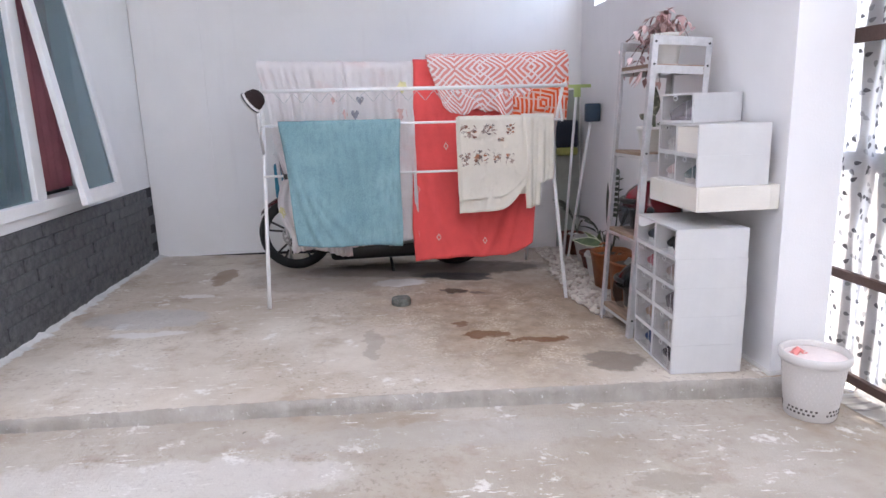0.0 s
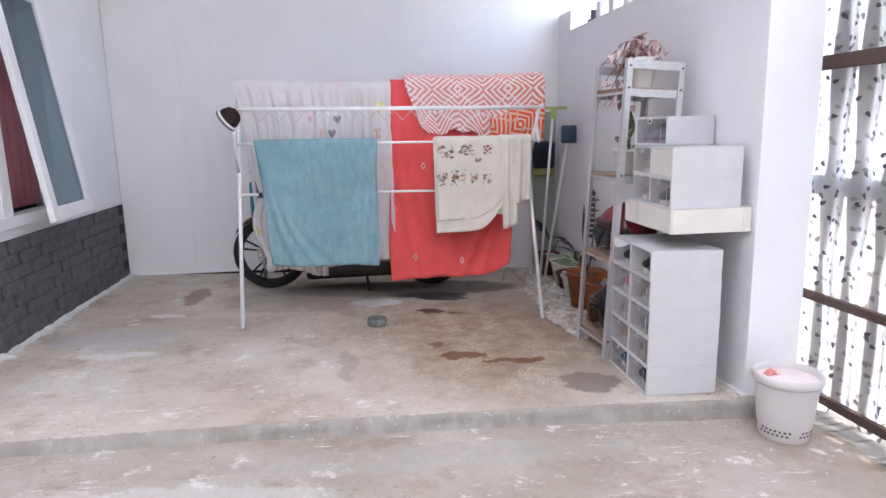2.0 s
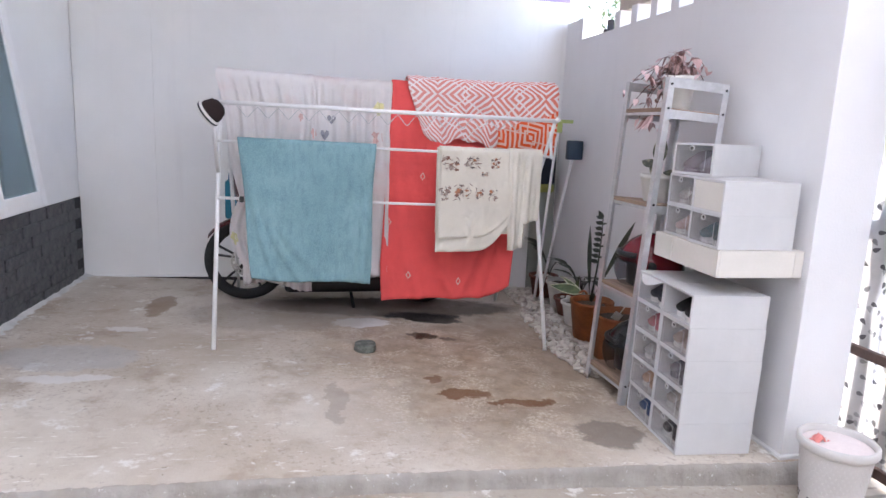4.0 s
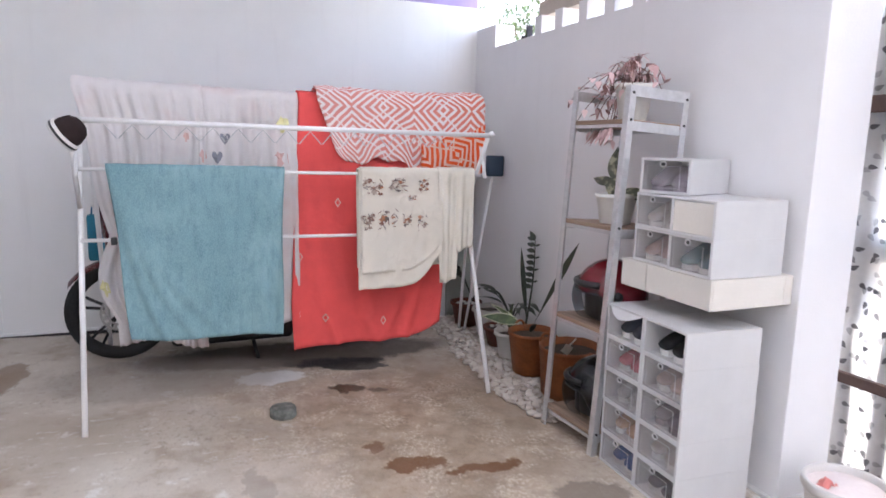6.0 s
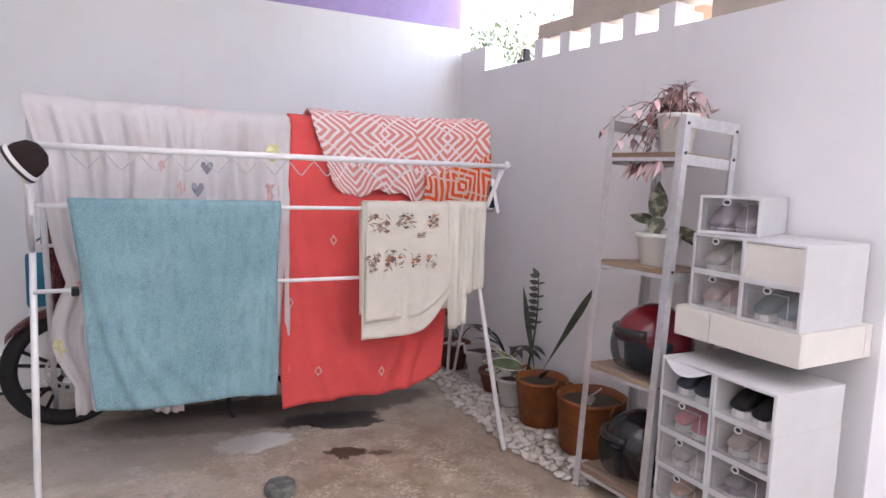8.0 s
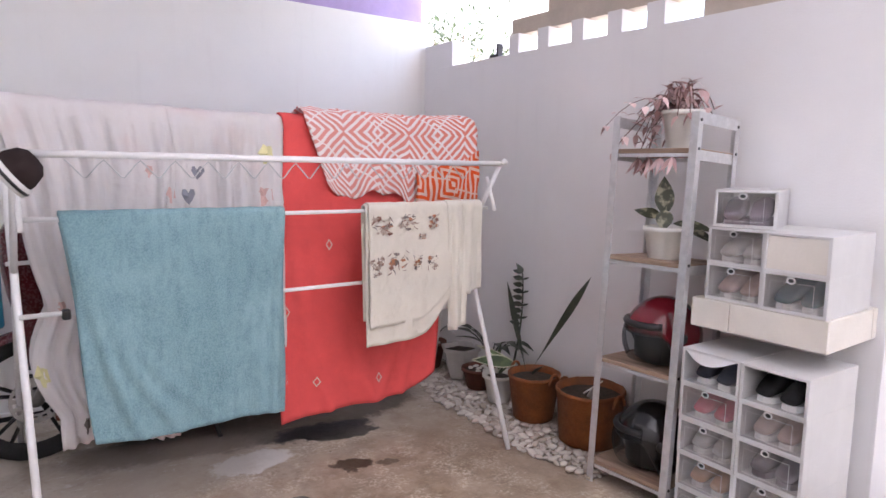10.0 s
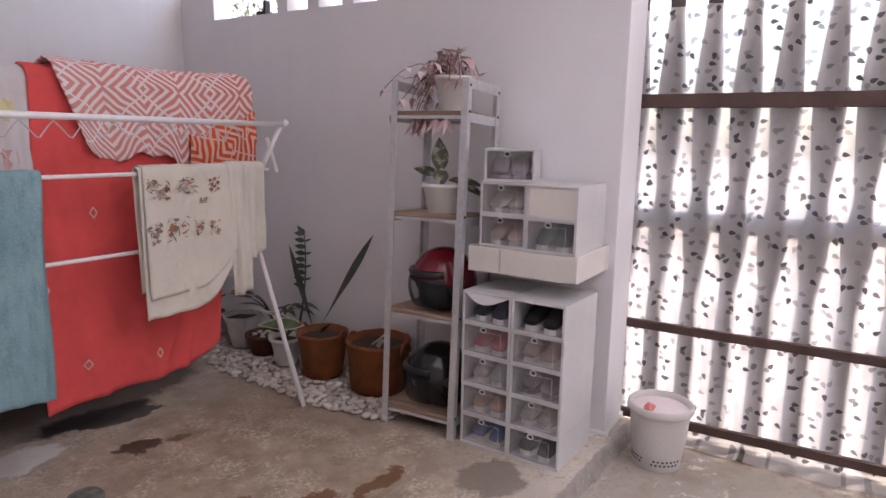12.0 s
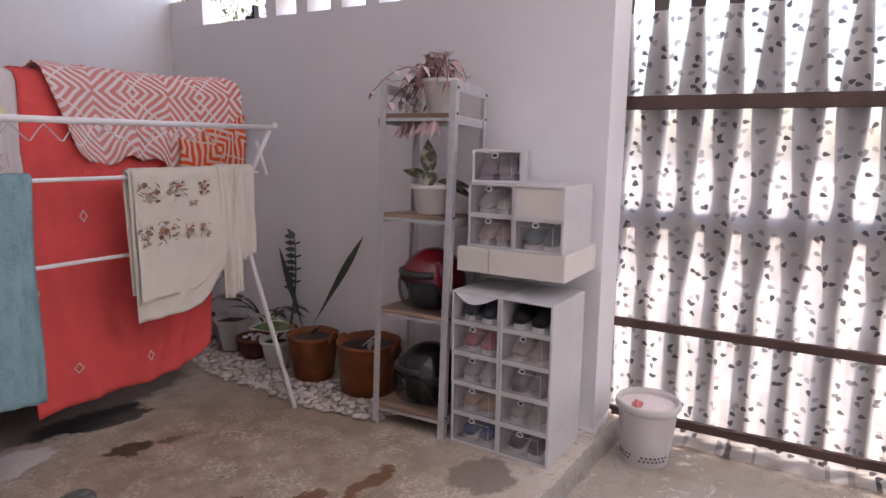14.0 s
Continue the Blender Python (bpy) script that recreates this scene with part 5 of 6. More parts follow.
for th in (sack1, sack2):
    for v in th.children[0].data.vertices:
        a = math.atan2(v.co.y, v.co.x)
        k = 1 + 0.05 * noise.noise(Vector((2 * math.cos(a), 2 * math.sin(a), v.co.z * 6 + 3)))
        v.co.x, v.co.y = v.co.x * k, v.co.y * k
        v.co.z += 0.05 * max(0, v.co.z - 0.1) * noise.noise(Vector((3 * math.cos(a), 3 * math.sin(a), 8)))
for th, r, z in ((red_pot, 0.11, 0.160), (terra, 0.10, 0.118)):
    for k in range(7):
        a = 0.9 * k + r * 30
        b_ = B()
        bmesh.ops.create_icosphere(b_, subdivisions=1, radius=1.0, matrix=pose(0.55 * r * math.cos(a) * (k > 0), 0.55 * r * math.sin(a) * (k > 0), z, 0, 0, 40 * k) @ Matrix.Diagonal((0.026, 0.019, 0.014, 1)))
        part("stone", b_, POTW, th, "white pebble on the soil", True)
# loose scraps in the large pot
scrap = thing("plant_label", "white plant label stuck in the large pot", "label", pose(1.53, 3.84, 0.235, 20, 30, 20))
part("card", box(B(), -0.035, 0.035, -0.001, 0.001, -0.02, 0.03, 0.0005), POTW, scrap)
stick = thing("stick", "thin pale stick leaning in the large pot", "stick")
part("stick", tube(B(), ((1.58, 3.93, 0.20), (1.55, 3.79, 0.31)), 0.004, 6), POTW, stick)


def plant(name, label, leaves, stems=None, lm=LEAFD, sm=LEAFD, smooth=True):
    th = thing(name, label, "plant")
    if stems:
        b = B()
        for s_ in stems:
            tube(b, s_[0], s_[1], 6)
        part("stem", b, sm, th, "", True)
    for k in leaves:
        b = B()
        leaf(b, *k)
        part("leaf", b, lm, th, "", smooth)
    return th


# upright plant with paired dark leaflets
base = Vector((1.72, 4.60, 0.10))
stem = [base + Vector((0.02 * t, -0.02 * t - 0.05 * math.sin(2.4 * t), 0.62 * t)) for t in [k / 16 for k in range(17)]]
lv = []
for k in range(8, 17):
    p = stem[k]
    lv.append((p, (-0.45, 0.75, 0.28), (-0.55, -0.45, 0.65), 0.082 - 0.0012 * k, 0.036, 0.22, 6, 0.8))
    if k % 2:
        lv.append((p, (0.35, -0.75, 0.35), (-0.75, -0.35, 0.3), 0.040, 0.014, 0.2, 6, 0.8))
lv.append((stem[16], (-0.35, 0.45, 0.8), (-0.6, -0.5, 0.3), 0.07, 0.034, 0.1))
plant("zz_plant", "upright dark plant with paired leaflets by the wall", lv, [(stem, [0.008 - 0.0003 * k for k in range(17)])])
# arching fern-like leaves behind
lv, stems = [], []
rnd = random.Random(21)
for k in range(9):
    a = rnd.uniform(0.6, 3.6)
    ln = rnd.uniform(0.18, 0.34)
    pts = [Vector((1.74, 4.80, 0.11)) + Vector((-abs(math.sin(a)) * 0.3 * ln * t, math.cos(a) * ln * 0.8 * t, ln * (1.25 * t - 0.55 * t * t))) for t in [i / 5 for i in range(6)]]
    stems.append((pts, 0.004))
    lv.append((pts[-1], pts[-1] - pts[-2], (0, 0, 1), 0.16, 0.055, 0.45))
plant("bushy_plant", "low dark green bushy plant in terracotta pot", lv, stems, LEAFD, LEAFD)
lv, stems = [], []
for k in range(7):
    a = rnd.uniform(0.2, 6.0)
    ln = rnd.uniform(0.14, 0.30)
    pts = [Vector((1.70, 5.34, 0.14)) + Vector((-abs(math.sin(a)) * 0.3 * ln * t, math.cos(a) * ln * 0.8 * t, ln * (1.3 * t - 0.5 * t * t))) for t in [i / 5 for i in range(6)]]
    stems.append((pts, 0.004))
    lv.append((pts[-1], pts[-1] - pts[-2], (0, 0, 1), 0.15, 0.05, 0.45))
plant("bushy_plant", "dark green arching plant in the corner pot", lv, stems, LEAFD, LEAFD)
# two tall blades
plant("snake_plant", "two tall dark blade leaves in brown woven pot", [
    ((1.60, 4.33, 0.20), (0.06, -0.33, 0.55), (-0.8, -0.5, 0.1), 0.68, 0.040, 0.02, 14, 1.9),
    ((1.60, 4.36, 0.20), (0.08, 0.27, 0.50), (-0.8, -0.5, 0.1), 0.54, 0.036, 0.02, 14, 1.3),
    ((1.58, 4.29, 0.20), (-0.1, -0.25, 0.25), (0, 0, 1), 0.20, 0.035, 0.2, 8, 0.75)])
# variegated plant
vp = plant("variegated_plant", "small plant with cream-edged arching leaves in white pot", [
    ((1.575, 4.42, 0.225), (-0.66, 0.62, 0.16), (-0.35, -0.45, 0.8), 0.245, 0.085, 0.16, 9, 0.75),
    ((1.585, 4.47, 0.215), (-0.48, 0.50, 0.55), (-0.5, -0.5, 0.6), 0.20, 0.030, 0.65, 9, 0.75),
    ((1.60, 4.58, 0.145), (0.1, 0.4, 0.7), (0, 1, 0), 0.15, 0.045, 0.5, 8, 0.7)],
    [([(1.60, 4.58, 0.13), (1.59, 4.52, 0.20), (1.578, 4.43, 0.226)], 0.006), ([(1.60, 4.57, 0.13), (1.586, 4.475, 0.216)], 0.005)], LEAFG, LEAFG)
for lf in list(vp.children)[:2]:
    me_ = lf.data
    n_ = len(me_.vertices) // 3
    for k in (0, 2):
        part("cream_edge", tube(B(), [me_.vertices[i * 3 + k].co + Vector((0, 0, 0.001)) for i in range(n_)], 0.0035, 5), EDGE, lf, "cream leaf edge", True)

# plants on the rack
p1c = on_shelf(0.165, 0.16, 1.464)
ppot = pot("flower_pot", "white tapered pot on the top shelf", p1c.x, p1c.y, p1c.z, 0.058, 0.080, 0.165, POTW, 30, 0.006)
rnd = random.Random(8)
stems, lv = [], []
top = p1c + Vector((0, 0, 0.15))
for k in range(24):
    a = rnd.uniform(0, 2 * math.pi)
    left = k < 12
    dy = rnd.uniform(0.08, 0.30) if left else rnd.uniform(-0.12, 0.14)
    dx = rnd.uniform(-0.16, 0.10)
    up_ = rnd.uniform(0.03, 0.09) if left else rnd.uniform(0.05, 0.125)
    fall = rnd.uniform(0.05, 0.26) if left else rnd.uniform(0.0, 0.05)
    pts = [top + Vector((dx * t, dy * t, up_ * math.sin(math.pi * min(1, t * 0.9)) * 1.2 - fall * t * t)) for t in [i / 6 for i in range(7)]]
    stems.append((pts, 0.0018))
    for j in (1, 2, 3, 4, 5, 6):
        for s_ in (-1, 1):
            w_ = Vector((rnd.uniform(-0.6, 0.6), s_ * rnd.uniform(0.2, 0.8), rnd.uniform(-0.9, 0.35)))
            lv.append((pts[j], w_, (0, 0, 1), rnd.uniform(0.040, 0.068), rnd.uniform(0.020, 0.032), 0.25, 5))
# runners that hang below the shelf
for k in range(4):
    q = on_shelf(0.0 + 0.03 * k, 0.10 + 0.07 * k, 1.43)
    for s_ in (-1, 0, 1):
        lv.append((q, (-0.2, 0.5 * s_, -0.8), (1, 0, 0), 0.085, 0.020, 0.15, 5))
trail = thing("trailing_plant", "trailing plant with narrow dusky-pink leaves on top shelf", "plant")
b_ = B()
for s_ in stems:
    tube(b_, s_[0], s_[1], 5)
part("stem", b_, STEMP, trail, "", True)
for k in lv:
    b_ = B()
    leaf(b_, *k)
    part("leaf", b_, LEAFP, trail, "", True)

p2c = on_shelf(0.15, 0.185, 1.014)
pot("flower_pot", "round white pot on the second shelf", p2c.x, p2c.y, p2c.z, 0.068, 0.088, 0.135, POTW, 30, 0.006)
part("saucer", lathe(B(), ((0, 0), (0.06, 0), (0.064, 0.006), (0, 0.007)), (p2c.x, p2c.y, p2c.z - 0.0), 24), BLACK, thing("saucer", "small black saucer under the white pot", "saucer"))
t2 = p2c + Vector((0, 0, 0.12))
plant("dumb_cane", "broad-leaved variegated plant in round white pot", [
    (t2 + Vector((0, 0.01, 0.06)), (0.0, 0.06, 0.9), (-0.8, -0.5, 0.1), 0.165, 0.080, 0.10, 8, 0.85),
    (t2 + Vector((0, 0.02, 0.05)), (-0.25, 0.85, 0.30), (-0.6, -0.2, 0.75), 0.130, 0.060, 0.15, 8, 0.85),
    (t2 + Vector((-0.01, 0.0, 0.085)), (-0.35, -0.15, -0.8), (-0.8, -0.4, 0.3), 0.095, 0.072, 0.05, 8, 0.8),
    (t2 + Vector((0, -0.03, 0.03)), (0.1, -0.9, 0.10), (-0.5, -0.1, 0.8), 0.17, 0.055, 0.35, 8, 0.8),
    (t2 + Vector((0.03, -0.05, 0.02)), (0.4, -0.9, -0.25), (-0.5, -0.2, 0.8), 0.16, 0.055, 0.3, 8, 0.8)],
    [([t2 + Vector((0, 0, -0.02)), t2 + Vector((0, 0.01, 0.08))], 0.009)], LEAFV, LEAFG)


# ---------------------------------------------------------------- helmets
def helmet(label, m_, shell, band, visor_open=False):
    h = thing("helmet", label, "helmet", m_, "helmets on the rack")
    h.scale = (1.14, 1.14, 1.24)
    b = B()
    n_, k_ = 12, 28

    def at(t, a):
        r = math.sin(t)
        z = math.cos(t)
        return (-0.140 * r * math.cos(a), 0.122 * r * math.sin(a), 0.125 + 0.128 * z)
    prev = None
    for i in range(n_ + 1):
        ring = []
        for k in range(k_):
            a = 2 * math.pi * k / k_
            facing = max(0.0, math.cos(a))
            tmax = 2.45 - 1.05 * min(1.0, facing * 1.9)
            t = 0.02 + (tmax - 0.02) * i / n_
            ring.append(b.verts.new(at(t, a)))
        if prev:
            for k in range(k_):
                b.faces.new((prev[k], prev[(k + 1) % k_], ring[(k + 1) % k_], ring[k]))
        else:
            b.faces.new(ring)
        prev = ring
    sh = part("shell", b, shell, h, "", True)
    thick(sh, 0.014)
    part("edge_trim", tube(B(), [at(2.45 - 1.05 * min(1.0, max(0, math.cos(a)) * 1.9), a) for a in [2 * math.pi * k / 40 for k in range(40)]], 0.007, 6, True), band, h, "black edge trim", True)
    part("visor", grid(B(), 16, 8, lambda u, v: tuple(Vector(at(1.20 + 0.95 * v, (u - 0.5) * 2.1)) * 1.0 + Vector((-0.018, 0, -0.005)))), VISOR, h, "clear plastic visor", True)
    part("peak", tube(B(), [Vector(at(1.17, (u - 0.5) * 2.0)) + Vector((-0.014, 0, 0)) for u in [i / 12 for i in range(13)]], 0.012, 8), band, h, "black peak bar", True)
    for s_ in (-1, 1):
        part("pivot", tube(B(), ((0.0 - 0.02, s_ * 0.115, 0.14), (-0.02, s_ * 0.134, 0.14)), 0.018, 14), band, h, "round visor pivot", True)
    part("lining", lathe(B(), ((0.0, 0.22), (0.07, 0.20), (0.105, 0.13), (0.100, 0.05), (0.06, 0.03)), sides=20), BLACK, h, "black padded lining", True)
    return h


VISOR = Mat("clear_visor", 0.05)
VISOR.color((0.05, 0.055, 0.06))
vt = VISOR.node("ShaderNodeBsdfTransparent")
vt.inputs[0].default_value = (0.62, 0.64, 0.67, 1)
vm = VISOR.node("ShaderNodeMixShader")
vm.inputs[0].default_value = 0.25
VISOR.link(vt.outputs[0], vm.inputs[1])
VISOR.link(VISOR.b.outputs[0], vm.inputs[2])
VISOR.link(vm.outputs[0], VISOR.t.nodes["Material Output"].inputs[0])
VISOR = VISOR.m
h1 = on_shelf(0.165, 0.165, 0.564)
helmet("glossy dark red open-face helmet with clear visor", pose(h1.x, h1.y, h1.z - 0.030, 0, 0, -18), simple("dark_red_lacquer", (0.15, 0.008, 0.016), 0.16, 0, 0.1), BLACK)
h2 = on_shelf(0.17, 0.17, 0.104)
helmet("glossy black helmet on the bottom shelf", pose(h2.x, h2.y, h2.z - 0.028, 0, 0, -35), simple("black_lacquer", (0.008, 0.008, 0.010), 0.15, 0, 0.1), BLACK)

# ---------------------------------------------------------------- motor scooter behind the washing
MRED = simple("maroon_lacquer", (0.085, 0.010, 0.014), 0.25, 0, 0.1)
STEEL = simple("scuffed_steel", (0.45, 0.44, 0.43), 0.35, 0.9)
moto = thing("motor_scooter", "maroon and black motor scooter parked behind the washing", "motorcycle", pose(0, 5.15, 0, 0, 0, 0))


def wheel(x, z, r):
    w = part("wheel", tube(B(), [(x + (r - 0.045) * math.cos(a), 0, z + (r - 0.045) * math.sin(a)) for a in [2 * math.pi * k / 40 for k in range(40)]], 0.016, 8, True), BLACK, moto, "black alloy wheel", True)
    part("tyre", tube(B(), [(x + (r - 0.036) * math.cos(a), 0, z + (r - 0.036) * math.sin(a)) for a in [2 * math.pi * k / 44 for k in range(44)]], 0.038, 12, True), RUBBER, w, "black rubber tyre", True)
    for k in range(5):
        a = 2 * math.pi * k / 5 + 0.3
        for d in (-0.16, 0.16):
            part("spoke", tube(B(), ((x + 0.035 * math.cos(a), 0, z + 0.035 * math.sin(a)), (x + (r - 0.06) * math.cos(a + d), 0, z + (r - 0.06) * math.sin(a + d))), 0.009, 6), BLACK, w, "", True)
    part("hub", tube(B(), ((x, -0.05, z), (x, 0.05, z)), 0.034, 16), STEEL, w, "steel hub", True)
    b = B()
    for k in range(28):
        a0, a1 = 2 * math.pi * k / 28, 2 * math.pi * (k + 1) / 28
        for (ra, rb) in ((0.062, 0.072), (0.090, 0.104)):
            q = [b.verts.new((x + rr * math.cos(aa), -0.055, z + rr * math.sin(aa))) for rr, aa in ((ra, a0), (rb, a0), (rb, a1), (ra, a1))]
            b.faces.new(q)
        if k % 2:
            q = [b.verts.new((x + rr * math.cos(aa), -0.055, z + rr * math.sin(aa))) for rr, aa in ((0.072, a0), (0.090, a0), (0.090, a1), (0.072, a1))]
            b.faces.new(q)
    thick(part("brake_disc", b, STEEL, w, "drilled steel brake disc"), 0.004)
    return w


wheel(-0.665, 0.285 + fl(-0.66), 0.285)
wheel(0.60, 0.285 + fl(0.6), 0.285)
for s_ in (-1, 1):
    part("fork", tube(B(), ((-0.665, s_ * 0.07, 0.30), (-0.50, s_ * 0.07, 0.72)), 0.020, 10), STEEL, moto, "front fork leg", True)
part("front_fender", grid(B(), 18, 6, lambda u, v: (-0.665 + 0.315 * math.cos(0.5 + 2.0 * u), 0.055 * (2 * v - 1) * 1.1, 0.305 + 0.315 * math.sin(0.5 + 2.0 * u) - 0.03 * (2 * v - 1) ** 2)), MRED, moto, "maroon front fender", True)
part("caliper", box(B(), -0.60, -0.53, -0.085, -0.055, 0.20, 0.33, 0.01), simple("orange_brown_part", (0.20, 0.06, 0.03), 0.5), moto, "reddish brake caliper")
part("leg_shield", grid(B(), 10, 16, lambda u, v: (-0.47 + 0.10 * math.cos(math.pi * (u - 0.5)) * -1 + 0.10 * v * (1 - v) - 0.0, 0.21 * (2 * u - 1) * (0.6 + 0.4 * math.sin(math.pi * v)), 0.28 + 0.62 * v)), MRED, moto, "maroon leg shield", True)
part("body", box(B(), -0.40, 0.80, -0.12, 0.12, 0.38, 0.66, 0.07), MRED, moto, "", True)
part("footboard", box(B(), -0.40, 0.30, -0.17, 0.15, 0.10, 0.24, 0.03), BLACK, moto, "black footboard", True)
part("engine", box(B(), -0.15, 0.25, -0.10, 0.10, 0.15, 0.40, 0.04), BLACK, moto, "dark engine block", True)
part("seat", box(B(), 0.05, 0.80, -0.12, 0.12, 0.66, 0.76, 0.035), BLACK, moto, "black padded seat", True)
cowl = B()
prof_ = [(-0.64, 0.48), (-0.70, 0.62), (-0.735, 0.78), (-0.755, 0.92), (-0.75, 1.04), (-0.70, 1.12)]
grid(cowl, 12, 20, lambda u, v: (lambda k, f_: (prof_[k][0] + (prof_[k + 1][0] - prof_[k][0]) * f_ + 0.16 * (2 * u - 1) ** 2, (0.10 + 0.07 * math.sin(math.pi * v)) * (2 * u - 1), prof_[k][1] + (prof_[k + 1][1] - prof_[k][1]) * f_))(min(4, int(v * 5)), v * 5 - min(4, int(v * 5))))
thick(part("front_cowl", cowl, MRED, moto, "glossy maroon front cowl", True), 0.012)
part("headlight_cowl", box(B(), -0.69, -0.46, -0.13, 0.13, 0.94, 1.10, 0.05), MRED, moto, "", True)
part("inner_panel", box(B(), -0.72, -0.50, -0.10, 0.10, 0.46, 1.00, 0.04), MRED, moto, "maroon inner panel", True)
part("headlight", tube(B(), ((-0.70, 0, 1.02), (-0.735, 0, 1.02)), [0.06, 0.045], 16), simple("headlight_lens", (0.5, 0.5, 0.5), 0.1), moto, "clear headlight lens", True)
part("handlebar", tube(B(), ((-0.52, -0.30, 1.08), (-0.57, -0.12, 1.04), (-0.57, 0.12, 1.04), (-0.58, 0.37, 1.07)), 0.013, 8), BLACK, moto, "", True)
part("exhaust", tube(B(), ((0.05, -0.16, 0.22), (0.80, -0.17, 0.32)), [0.03, 0.05], 12), STEEL, moto, "", True)
part("kickstand", tube(B(), ((0.05, 0.0, 0.18), (0.08, -0.2, fl(0.1))), 0.012, 8), BLACK, moto, "", True)
bag = thing("hanging_bag", "bright blue fabric tote hung on the scooter handlebar", "bag", pose(-0.795, 5.56, 0.54, 0, 0, 8))
b_ = box(B(), -0.056, 0.056, -0.028, 0.028, 0.0, 0.29, 0.018)
bmesh.ops.subdivide_edges(b_, edges=list(b_.edges), cuts=2, use_grid_fill=True)
for v in b_.verts:
    v.co.y += 0.012 * noise.noise(v.co * 14)
    v.co.x *= 1 + 0.12 * (0.29 - v.co.z)
part("bag", b_, simple("blue_tote", (0.012, 0.20, 0.31), 0.55, 0, 0.2, 9), bag, "", True)
for s_ in (-0.03, 0.03):
    part("strap", tube(B(), ((s_, -0.01, 0.285), (s_ * 0.8, -0.01, 0.34), (0.10, -0.02, 0.43), (0.213, -0.072, 0.535)), 0.006, 6), simple("blue_strap", (0.02, 0.15, 0.28), 0.5), bag, "", True)

# ---------------------------------------------------------------- cleaning tools in the corner
LIME = simple("lime_plastic", (0.46, 0.56, 0.20), 0.45)
NAVY = simple("navy_plastic", (0.025, 0.05, 0.085), 0.45)
sq = thing("floor_squeegee", "lime green floor squeegee standing handle down in corner", "squeegee", pose(0, 0, 0))
part("pole", tube(B(), ((1.55, 5.25, fl(1.55)), (1.672, 5.315, 1.33)), 0.011, 10), TUBE, sq, "white pole", True)
b_ = B()
prism(b_, ((1.575, 5.29), (1.785, 5.29), (1.785, 5.33), (1.575, 5.33)), 1.365, 1.39)
prism(b_, ((1.65, 5.295), (1.70, 5.295), (1.70, 5.325), (1.65, 5.325)), 1.29, 1.366)
part("head", b_, LIME, sq, "lime green head")
br = thing("long_dustpan", "navy dustpan on a long white handle leaning on wall", "dustpan", pose(0, 0, 0))
part("handle", tube(B(), ((1.58, 5.22, fl(1.58)), (1.745, 5.16, 1.12)), 0.010, 10), TUBE, br, "", True)
part("pan", box(B(), 1.69, 1.812, 5.12, 5.18, 1.09, 1.235, 0.012), NAVY, br, "", True)
bd = thing("folded_board", "grey-green folded board leaning on the back wall", "board", pose(1.645, 5.615, fl(1.64), -1.5, 0, 0))
part("board", box(B(), -0.04, 0.17, 0, 0.018, 0, 1.41, 0.004), simple("grey_green_board", (0.33, 0.35, 0.31), 0.7), bd)
hb = thing("cloth_bag", "dark navy cloth bag hanging on the board", "bag", pose(1.66, 5.578, 0.78))
part("bag", box(B(), -0.08, 0.12, -0.03, 0.03, 0.08, 0.32, 0.025), plain_cloth("navy_canvas", (0.03, 0.035, 0.05), 0.2, 0.3, 0), hb, "", True)
part("band", box(B(), -0.075, 0.115, -0.034, 0.034, 0.015, 0.085, 0.02), plain_cloth("olive_canvas", (0.30, 0.31, 0.10), 0.2, 0.3, 0), hb, "olive band", True)

# ---------------------------------------------------------------- beyond the wall
house = thing("neighbour_house", "pale neighbouring house wall beyond the boundary", "house")
part("wall", box(B(), 3.6, 9.0, 9.5, 14.0, -0.3, 4.2), WHITE, house)
part("roof", prism(B(), ((3.2, 9.1), (9.4, 9.1), (9.4, 14.4), (3.2, 14.4)), 4.2, lambda x, y: 4.3 + 0.35 * (min(y - 9.1, 14.4 - y))), simple("roof_tile", (0.34, 0.15, 0.10), 0.8), house)
for k, x in enumerate((2.62, 2.95)):
    structure("post", tube(B(), ((x, 7.6, -0.3), (x, 7.6, 4.4)), 0.06, 12), TRIM, "slim white post beyond the wall", "post")


def tree(x, y, h, r, seed, lm):
    th = thing("tree", "leafy yellow-green tree beyond the boundary wall", "tree", pose(x, y, -0.2))
    rr = random.Random(seed)
    part("trunk", tube(B(), ((0, 0, 0), (0.05, 0.03, h * 0.35), (0.0, 0.1, h * 0.7)), [0.12, 0.09, 0.04], 9), simple("bark", (0.13, 0.09, 0.06), 0.9), th, "", True)
    b = B()
    tips = []
    for k in range(14):
        a, e = rr.uniform(0, 6.28), rr.uniform(0.1, 1.2)
        tip = Vector((r * math.cos(a) * math.cos(e), r * math.sin(a) * math.cos(e), h * 0.62 + r * math.sin(e)))
        tube(b, ((0.02, 0.05, h * rr.uniform(0.35, 0.6)), tip * 0.6 + Vector((0, 0, h * 0.22)), tip), [0.035, 0.022, 0.008], 5)
        tips.append(tip)
    part("limb", b, simple("limb_bark", (0.13, 0.09, 0.06), 0.9), th, "", True)
    b = B()
    for tip in tips:
        for _ in range(110):
            p = tip + Vector((rr.gauss(0, 0.22), rr.gauss(0, 0.22), rr.gauss(0, 0.20))) * r
            leaf(b, p, (rr.uniform(-1, 1), rr.uniform(-1, 1), rr.uniform(-0.8, 0.4)), (0, 0, 1), 0.09, 0.045, 0.2, 2)
    tagged(part("crown", b, lm, th), kind="stuff")


tree(4.1, 8.3, 3.6, 0.95, 3, LEAFG)

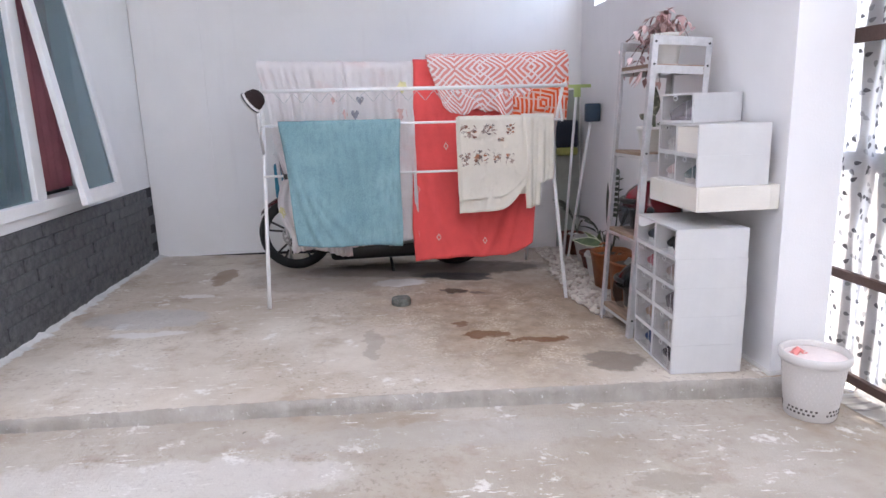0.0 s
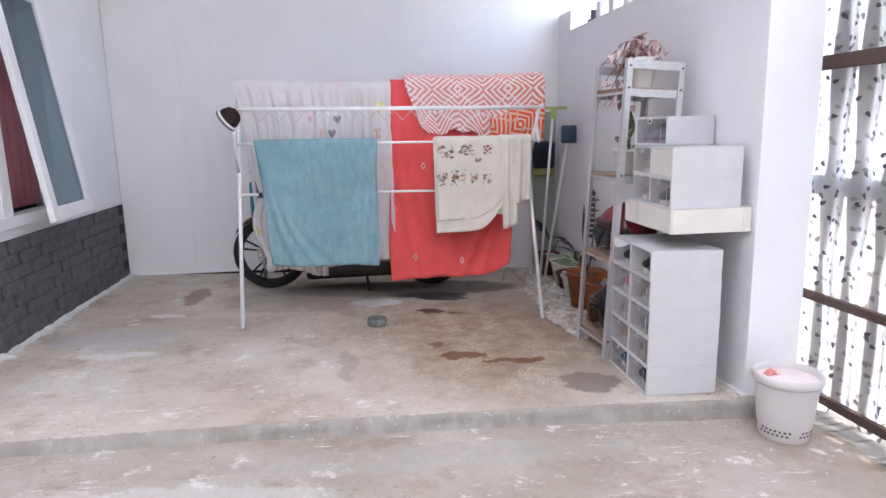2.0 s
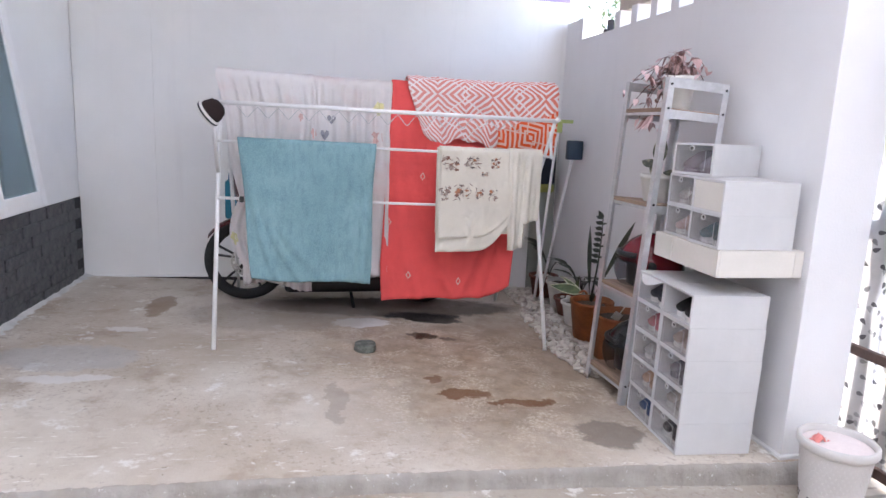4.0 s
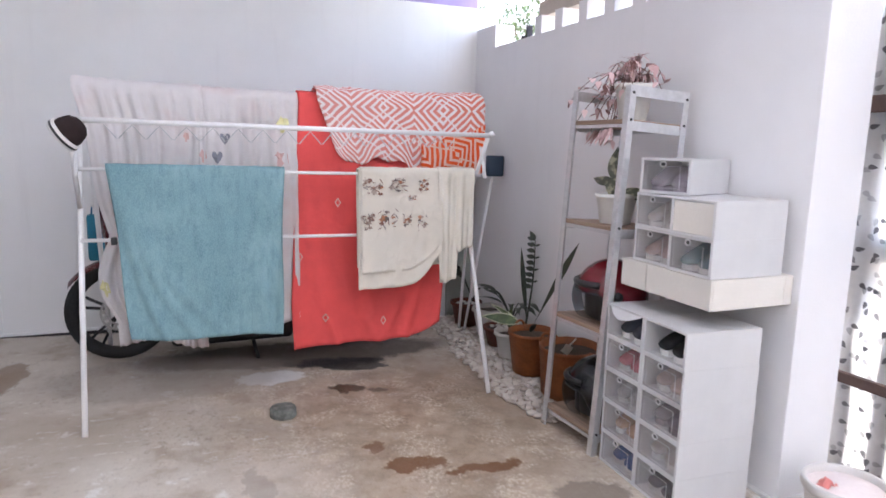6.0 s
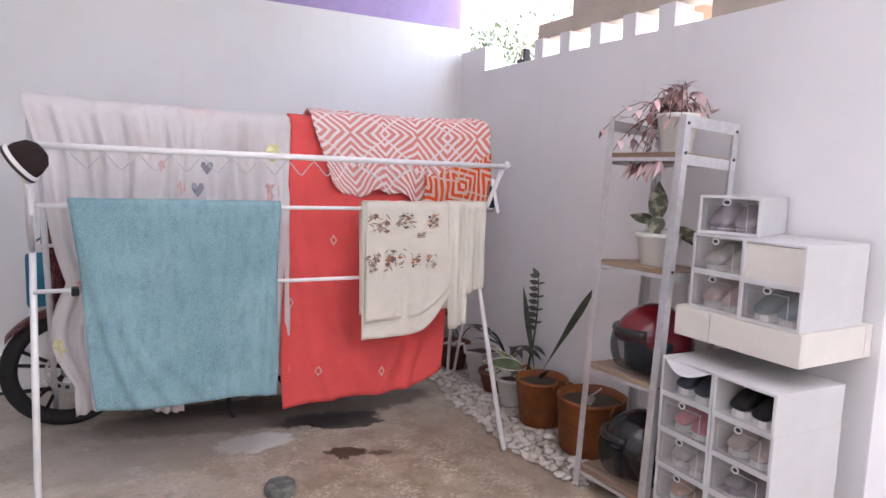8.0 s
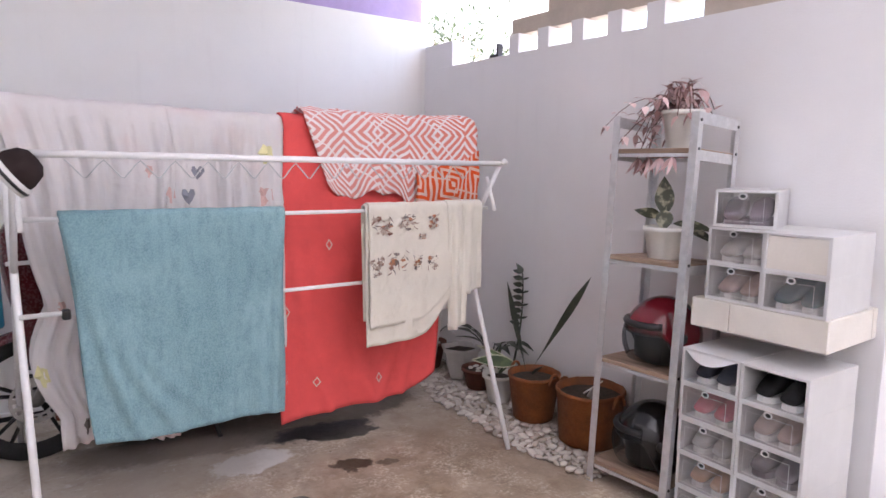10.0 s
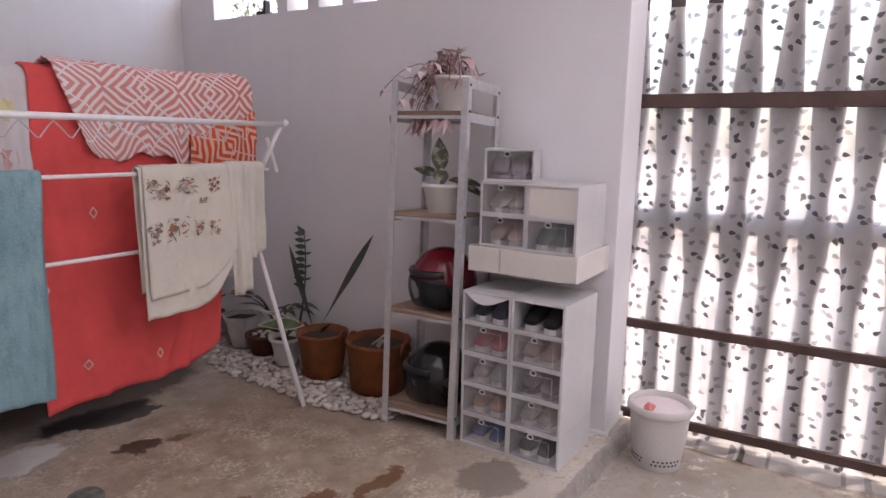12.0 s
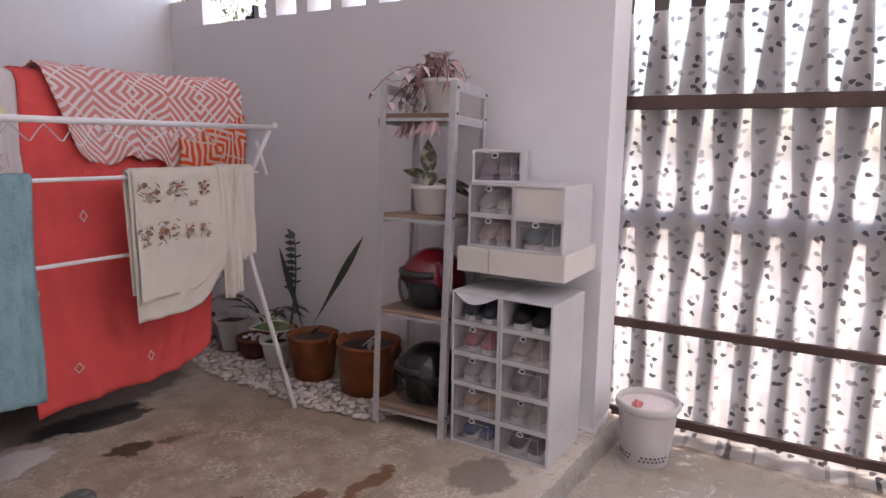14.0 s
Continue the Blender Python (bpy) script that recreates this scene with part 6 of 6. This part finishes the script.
# ---------------------------------------------------------------- mortar bead, slates and pebbles
b_ = grid(B(), 420, 5, lambda u, v: (lwx(2.75 + 3.0 * u) + 0.004 + (0.035 + 0.075 * abs(noise.noise(Vector((u * 30, 0, 7)))) + 0.045 * abs(noise.noise(Vector((u * 110, 0, 3))))) * v, 2.75 + 3.0 * u, fl(-1.9) + 0.003 + 0.03 * (1 - v) * (0.7 + 0.5 * noise.noise(Vector((u * 40, 2, 0)))) + 0.008 * noise.noise(Vector((u * 160, v * 4, 5))) * (1 - v)))
structure("trim_mortar", b_, MORTAR, "rough white mortar bead along the wall foot", "trim", True)
clad = thing("wall_cladding", "dark slate brick cladding low on the house wall", "cladding", kind="structure")
b_ = B()
prism(b_, ((lwx(2.7) + 0.006, 2.7), (lwx(5.745) + 0.006, 5.745), (lwx(5.745) - 0.005, 5.745), (lwx(2.7) - 0.005, 2.7)), -0.05, 0.664)
part("backing", b_, GROUT, clad, "dark mortar backing")
mvar = []
for k in range(4):
    b_ = box(B(), 0, 0.012 + 0.003 * k, 0, 0.236, 0, 0.073, 0.004)
    mvar.append(mesh_of("slate", b_, SLATE))
rnd = random.Random(2)
turn = math.atan(0.028)
for j in range(8):
    z = 0.665 - 0.076 * (j + 1)
    for i in range(13):
        y = 2.70 + 0.24 * i + (0.12 if j % 2 else 0.0)
        if y + 0.236 > 5.748:
            continue
        ob = new("slate", rnd.choice(mvar))
        ob.matrix_world = Matrix.Translation((lwx(y) + 0.0055, y, z)) @ Matrix.Rotation(-turn, 4, "Z")
        ob.parent = clad
PEB = Mat("white_pebble", 0.6)
PEB.color(PEB.mix(PEB.node("ShaderNodeObjectInfo").outputs["Random"], (0.42, 0.36, 0.31), (0.66, 0.61, 0.55)))
PEB.bump(PEB.noise(60.0), 0.2, 0.003)
PEB = PEB.m
PEB2 = Mat("white_pebble_rest", 0.6)
PEB2.color(PEB2.mix(PEB2.node("ShaderNodeNewGeometry").outputs["Random Per Island"], (0.42, 0.36, 0.31), (0.66, 0.61, 0.55)))
PEB2 = PEB2.m
bed = thing("pebble_bed", "strip of smooth white pebbles along the wall", "pebbles")


def pebble_mesh(k):
    b = B()
    bmesh.ops.create_icosphere(b, subdivisions=1, radius=1.0)
    for v in b.verts:
        v.co *= 1 + 0.25 * noise.noise(v.co * 1.3 + Vector((k * 5, 0, 0)))
    return b


pm = [mesh_of("pebble", pebble_mesh(k), PEB, True) for k in range(6)]


def bed_edge(y):
    return 1.27 + 0.02 * math.sin(9 * y) + (0.14 * max(0, y - 4.3) if y < 5.0 else 0.10 + 0.12 * (y - 5.0))


rnd = random.Random(33)
rest = B()
count = 0
proto = [[v.co.copy() for v in pebble_mesh(k).verts] for k in range(6)]
pf = [[list(p.vertices) for p in m_.polygons] for m_ in pm]
pots_at = ((1.70, 5.06, 0.09), (1.66, 5.36, 0.085), (1.66, 4.83, 0.08), (1.60, 4.58, 0.066), (1.585, 4.28, 0.115), (1.60, 3.90, 0.152))
spots = []
for _ in range(5200):
    y = rnd.uniform(3.60, 5.62)
    x = rnd.uniform(bed_edge(y) - 0.03, wx(y) - 0.03)
    s = rnd.uniform(0.014, 0.027)
    if any((x - a) ** 2 + (y - b) ** 2 < (r + s) ** 2 for a, b, r in pots_at):
        continue
    if any((x - a) ** 2 + (y - b) ** 2 < (0.72 * (s + q)) ** 2 for a, b, q in spots):
        continue
    spots.append((x, y, s))
spots.sort(key=lambda q: q[0] - bed_edge(q[1]))
for i, (x, y, s) in enumerate(spots):
    k = rnd.randrange(6)
    m_ = Matrix.Translation((x, y, fl(x) + s * 0.5)) @ Euler((rnd.uniform(-0.3, 0.3), rnd.uniform(-0.3, 0.3), rnd.uniform(0, 6.28))).to_matrix().to_4x4() @ Matrix.Diagonal((s * 1.35, s, s * 0.62, 1))
    if i < 300:
        ob = new("pebble", pm[k])
        ob.matrix_world = m_
        ob.parent = bed
    else:
        vs = [rest.verts.new(m_ @ c_) for c_ in proto[k]]
        for q in pf[k]:
            rest.faces.new([vs[a] for a in q])
tagged(part("pebble_rest", rest, PEB2, bed, "", True), "further white pebbles of the strip", kind="stuff")
